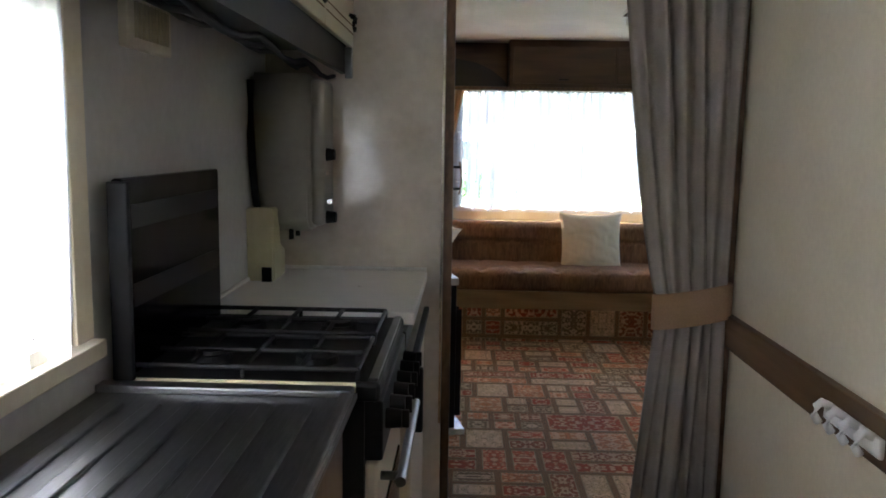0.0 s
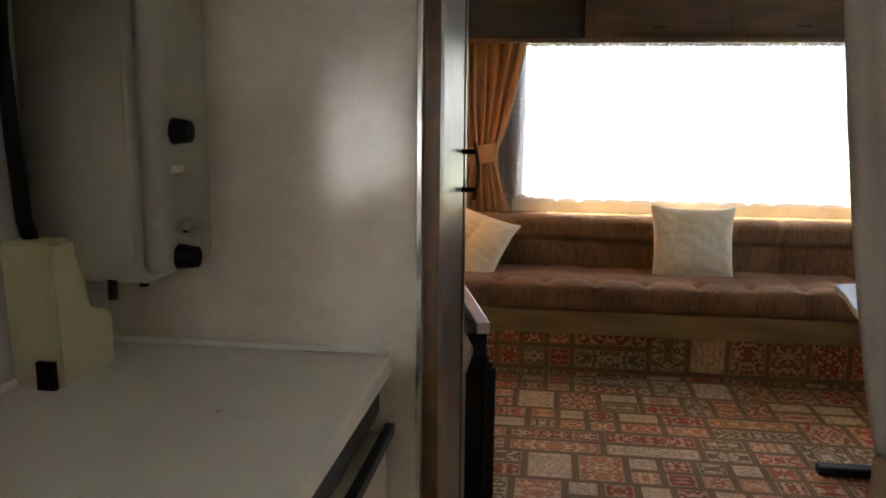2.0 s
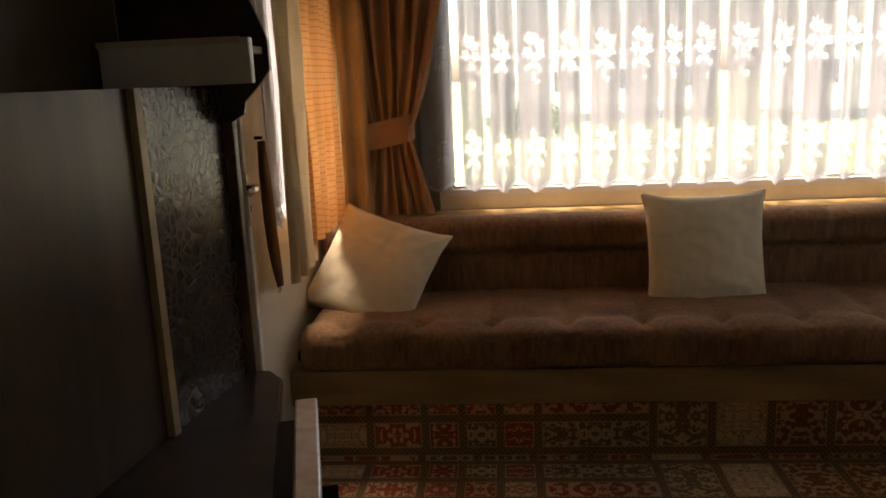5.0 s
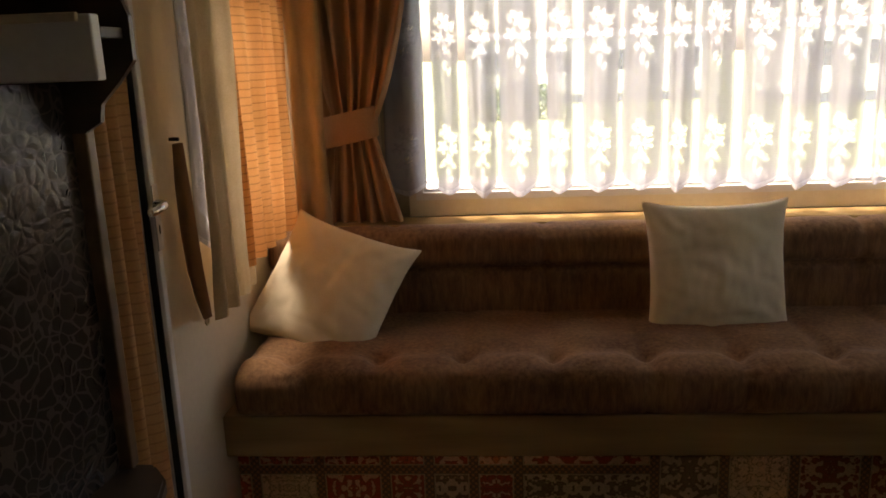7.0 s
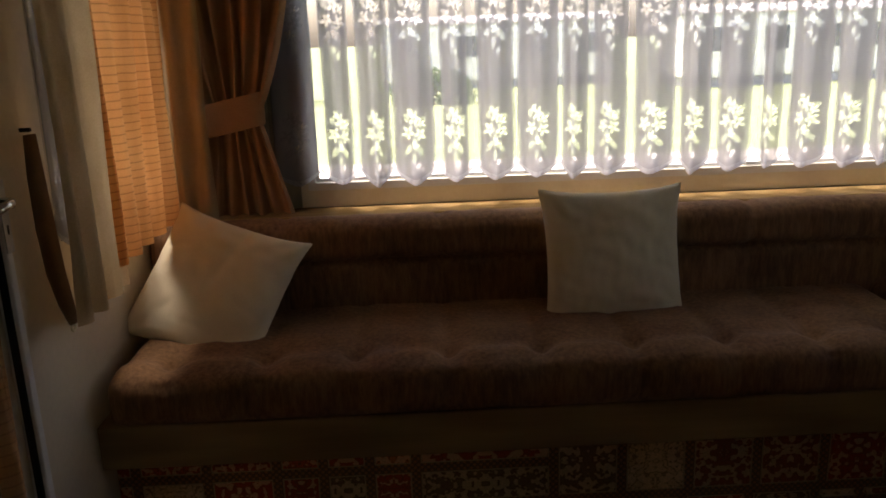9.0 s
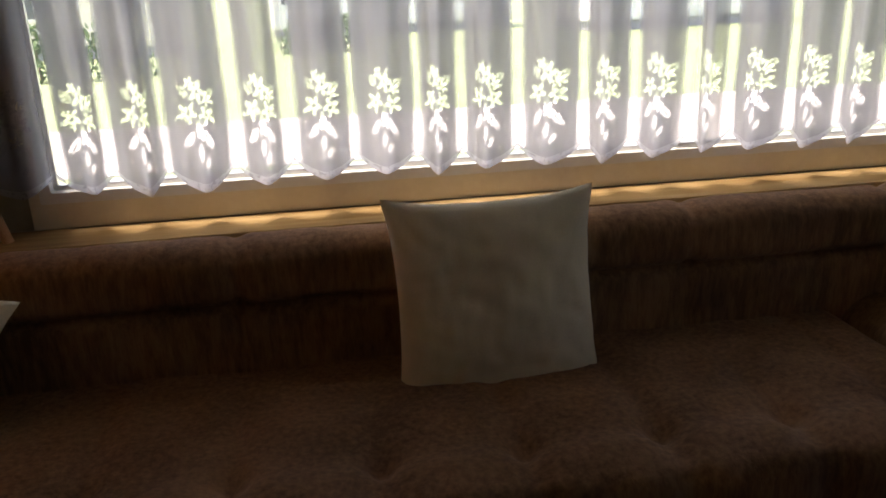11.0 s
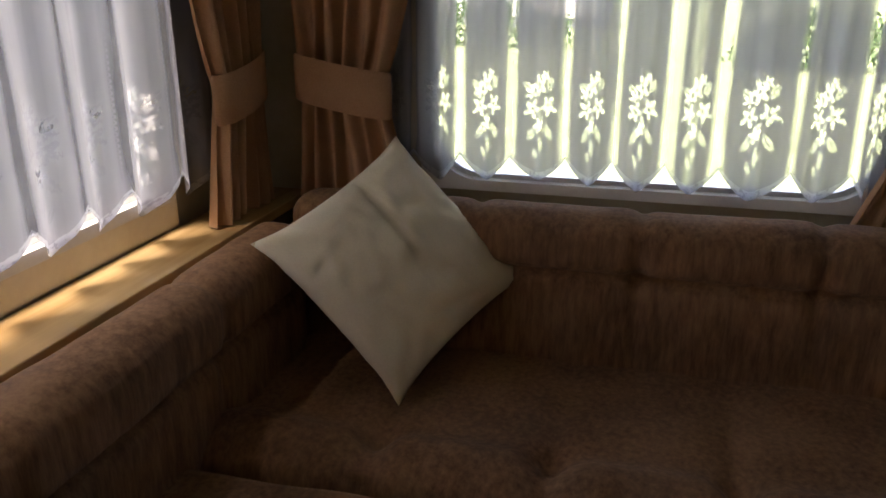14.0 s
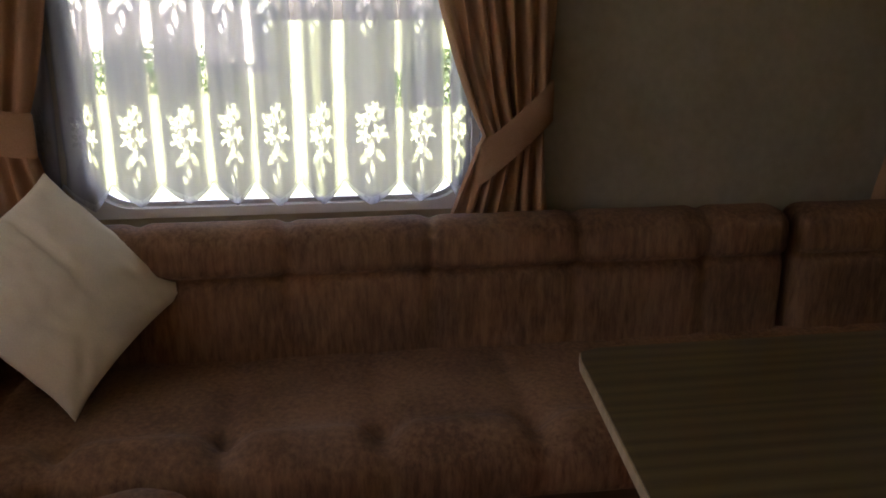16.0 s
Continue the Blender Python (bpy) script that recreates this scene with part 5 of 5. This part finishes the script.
ax = Vector((0.34, -0.18, 0.15)).normalized()
az = Vector((0.03, 0.32, 0.30))
az = (az - ax * az.dot(ax)).normalized()
ay = az.cross(ax)
CORNER = Matrix(((ax.x, ay.x, az.x, 2.255), (ax.y, ay.y, az.y, 5.755), (ax.z, ay.z, az.z, 0.745), (0, 0, 0, 1)))
pillow(pose(0.93, 5.915, 0.65, -14, 0, 1), 0.458, "cream square cushion standing against the front backrest", 1)
pillow(pose(-0.325, 5.84, 0.632, -38, 16, -16), 0.45, "cream square cushion leaning in the corner by the window", 2, 0.012)
pillow(CORNER, 0.422, "cream square cushion standing on its corner between the sofas", 3, 0.02)

# ---- table ----
table = thing("dining_table", (1.5, 4.1, 0), "oak-veneered dining table with rounded corners before the side sofa", "table")
tz = 0.70
shape = [(1.82, 4.69), (1.855, 4.68), (1.87, 4.64), (1.88, 3.5), (1.82, 3.46), (1.78, 3.45), (1.20, 3.45), (1.165, 3.46), (1.15, 3.5), (1.16, 3.8), (1.18, 4.05), (1.22, 4.3), (1.265, 4.52), (1.285, 4.70), (1.30, 4.73), (1.33, 4.74)]
bm = bmesh.new()
prism(bm, shape, "z", tz - 0.022, tz - 0.001)
part("edge_band", bm, TABLEEDGE, table, "pale edge band")
bm = bmesh.new()
ctr = Vector((1.5, 4.1))
prism(bm, [(ctr.x + (x - ctr.x) * 0.994, ctr.y + (y - ctr.y) * 0.996) for x, y in shape], "z", tz - 0.0009, tz + 0.002)
part("tabletop", bm, TABLEWOOD, table)
for y in (3.7, 4.46):
    bm = boxes(((1.47, y - 0.03, 0.04), (1.53, y + 0.03, tz - 0.023)), bevel=0.006)
    part("leg", bm, IRON, table)
    part("foot", boxes(((1.20, y - 0.03, 0.0), (1.74, y + 0.03, 0.04)), bevel=0.01), IRON, table)

# ---- front lockers and ceiling lamp ----
lock = thing("overhead_lockers", (1.0, 6.1, 1.76), "dark wooden overhead lockers above the front window", "locker")
part("body", boxes(((0.30, 5.99, 1.79), (XR - 0.003, 6.277, ZC - 0.003))), LOCKERWOOD, lock)
part("pelmet", boxes(((XL + 0.003, 5.985, 1.765), (XR - 0.003, 6.02, 1.79)), bevel=0.003), WALNUT, lock)
for k in range(3):
    x0 = 0.33 + k * 0.75
    d = part("locker_door", boxes(((x0, 5.972, 1.815), (x0 + 0.73, 5.989, ZC - 0.05)), bevel=0.004), LOCKERWOOD, lock)
    part("handle", boxes(((x0 + 0.33, 5.962, 1.84), (x0 + 0.40, 5.972, 1.85)), bevel=0.002), IRON, d)
part("corner_back", boxes(((XL + 0.003, 6.20, 1.79), (0.299, 6.277, ZC - 0.003))), LOCKERWOOD, lock)
bm = bmesh.new()
prism(bm, [(XL + 0.003, 1.792), (0.298, 1.792), (0.25, 1.85), (0.17, 1.91), (0.06, 1.96), (-0.10, 1.99), (XL + 0.003, 2.0)], "y", 5.995, 6.19)
part("curved_end", bm, HOODDARK, lock, "dark curved corner shelf")
lamp = thing("ceiling_lamp", (0.93, 4.6, ZC), "small square ceiling lamp with white shade, switched off", "lamp")
part("mount", boxes(((0.87, 4.54, ZC - 0.03), (1.03, 4.70, ZC - 0.001)), bevel=0.005), CHROME, lamp)
part("shade", boxes(((0.885, 4.555, ZC - 0.09), (1.015, 4.685, ZC - 0.031)), bevel=0.012), WHITE, lamp)
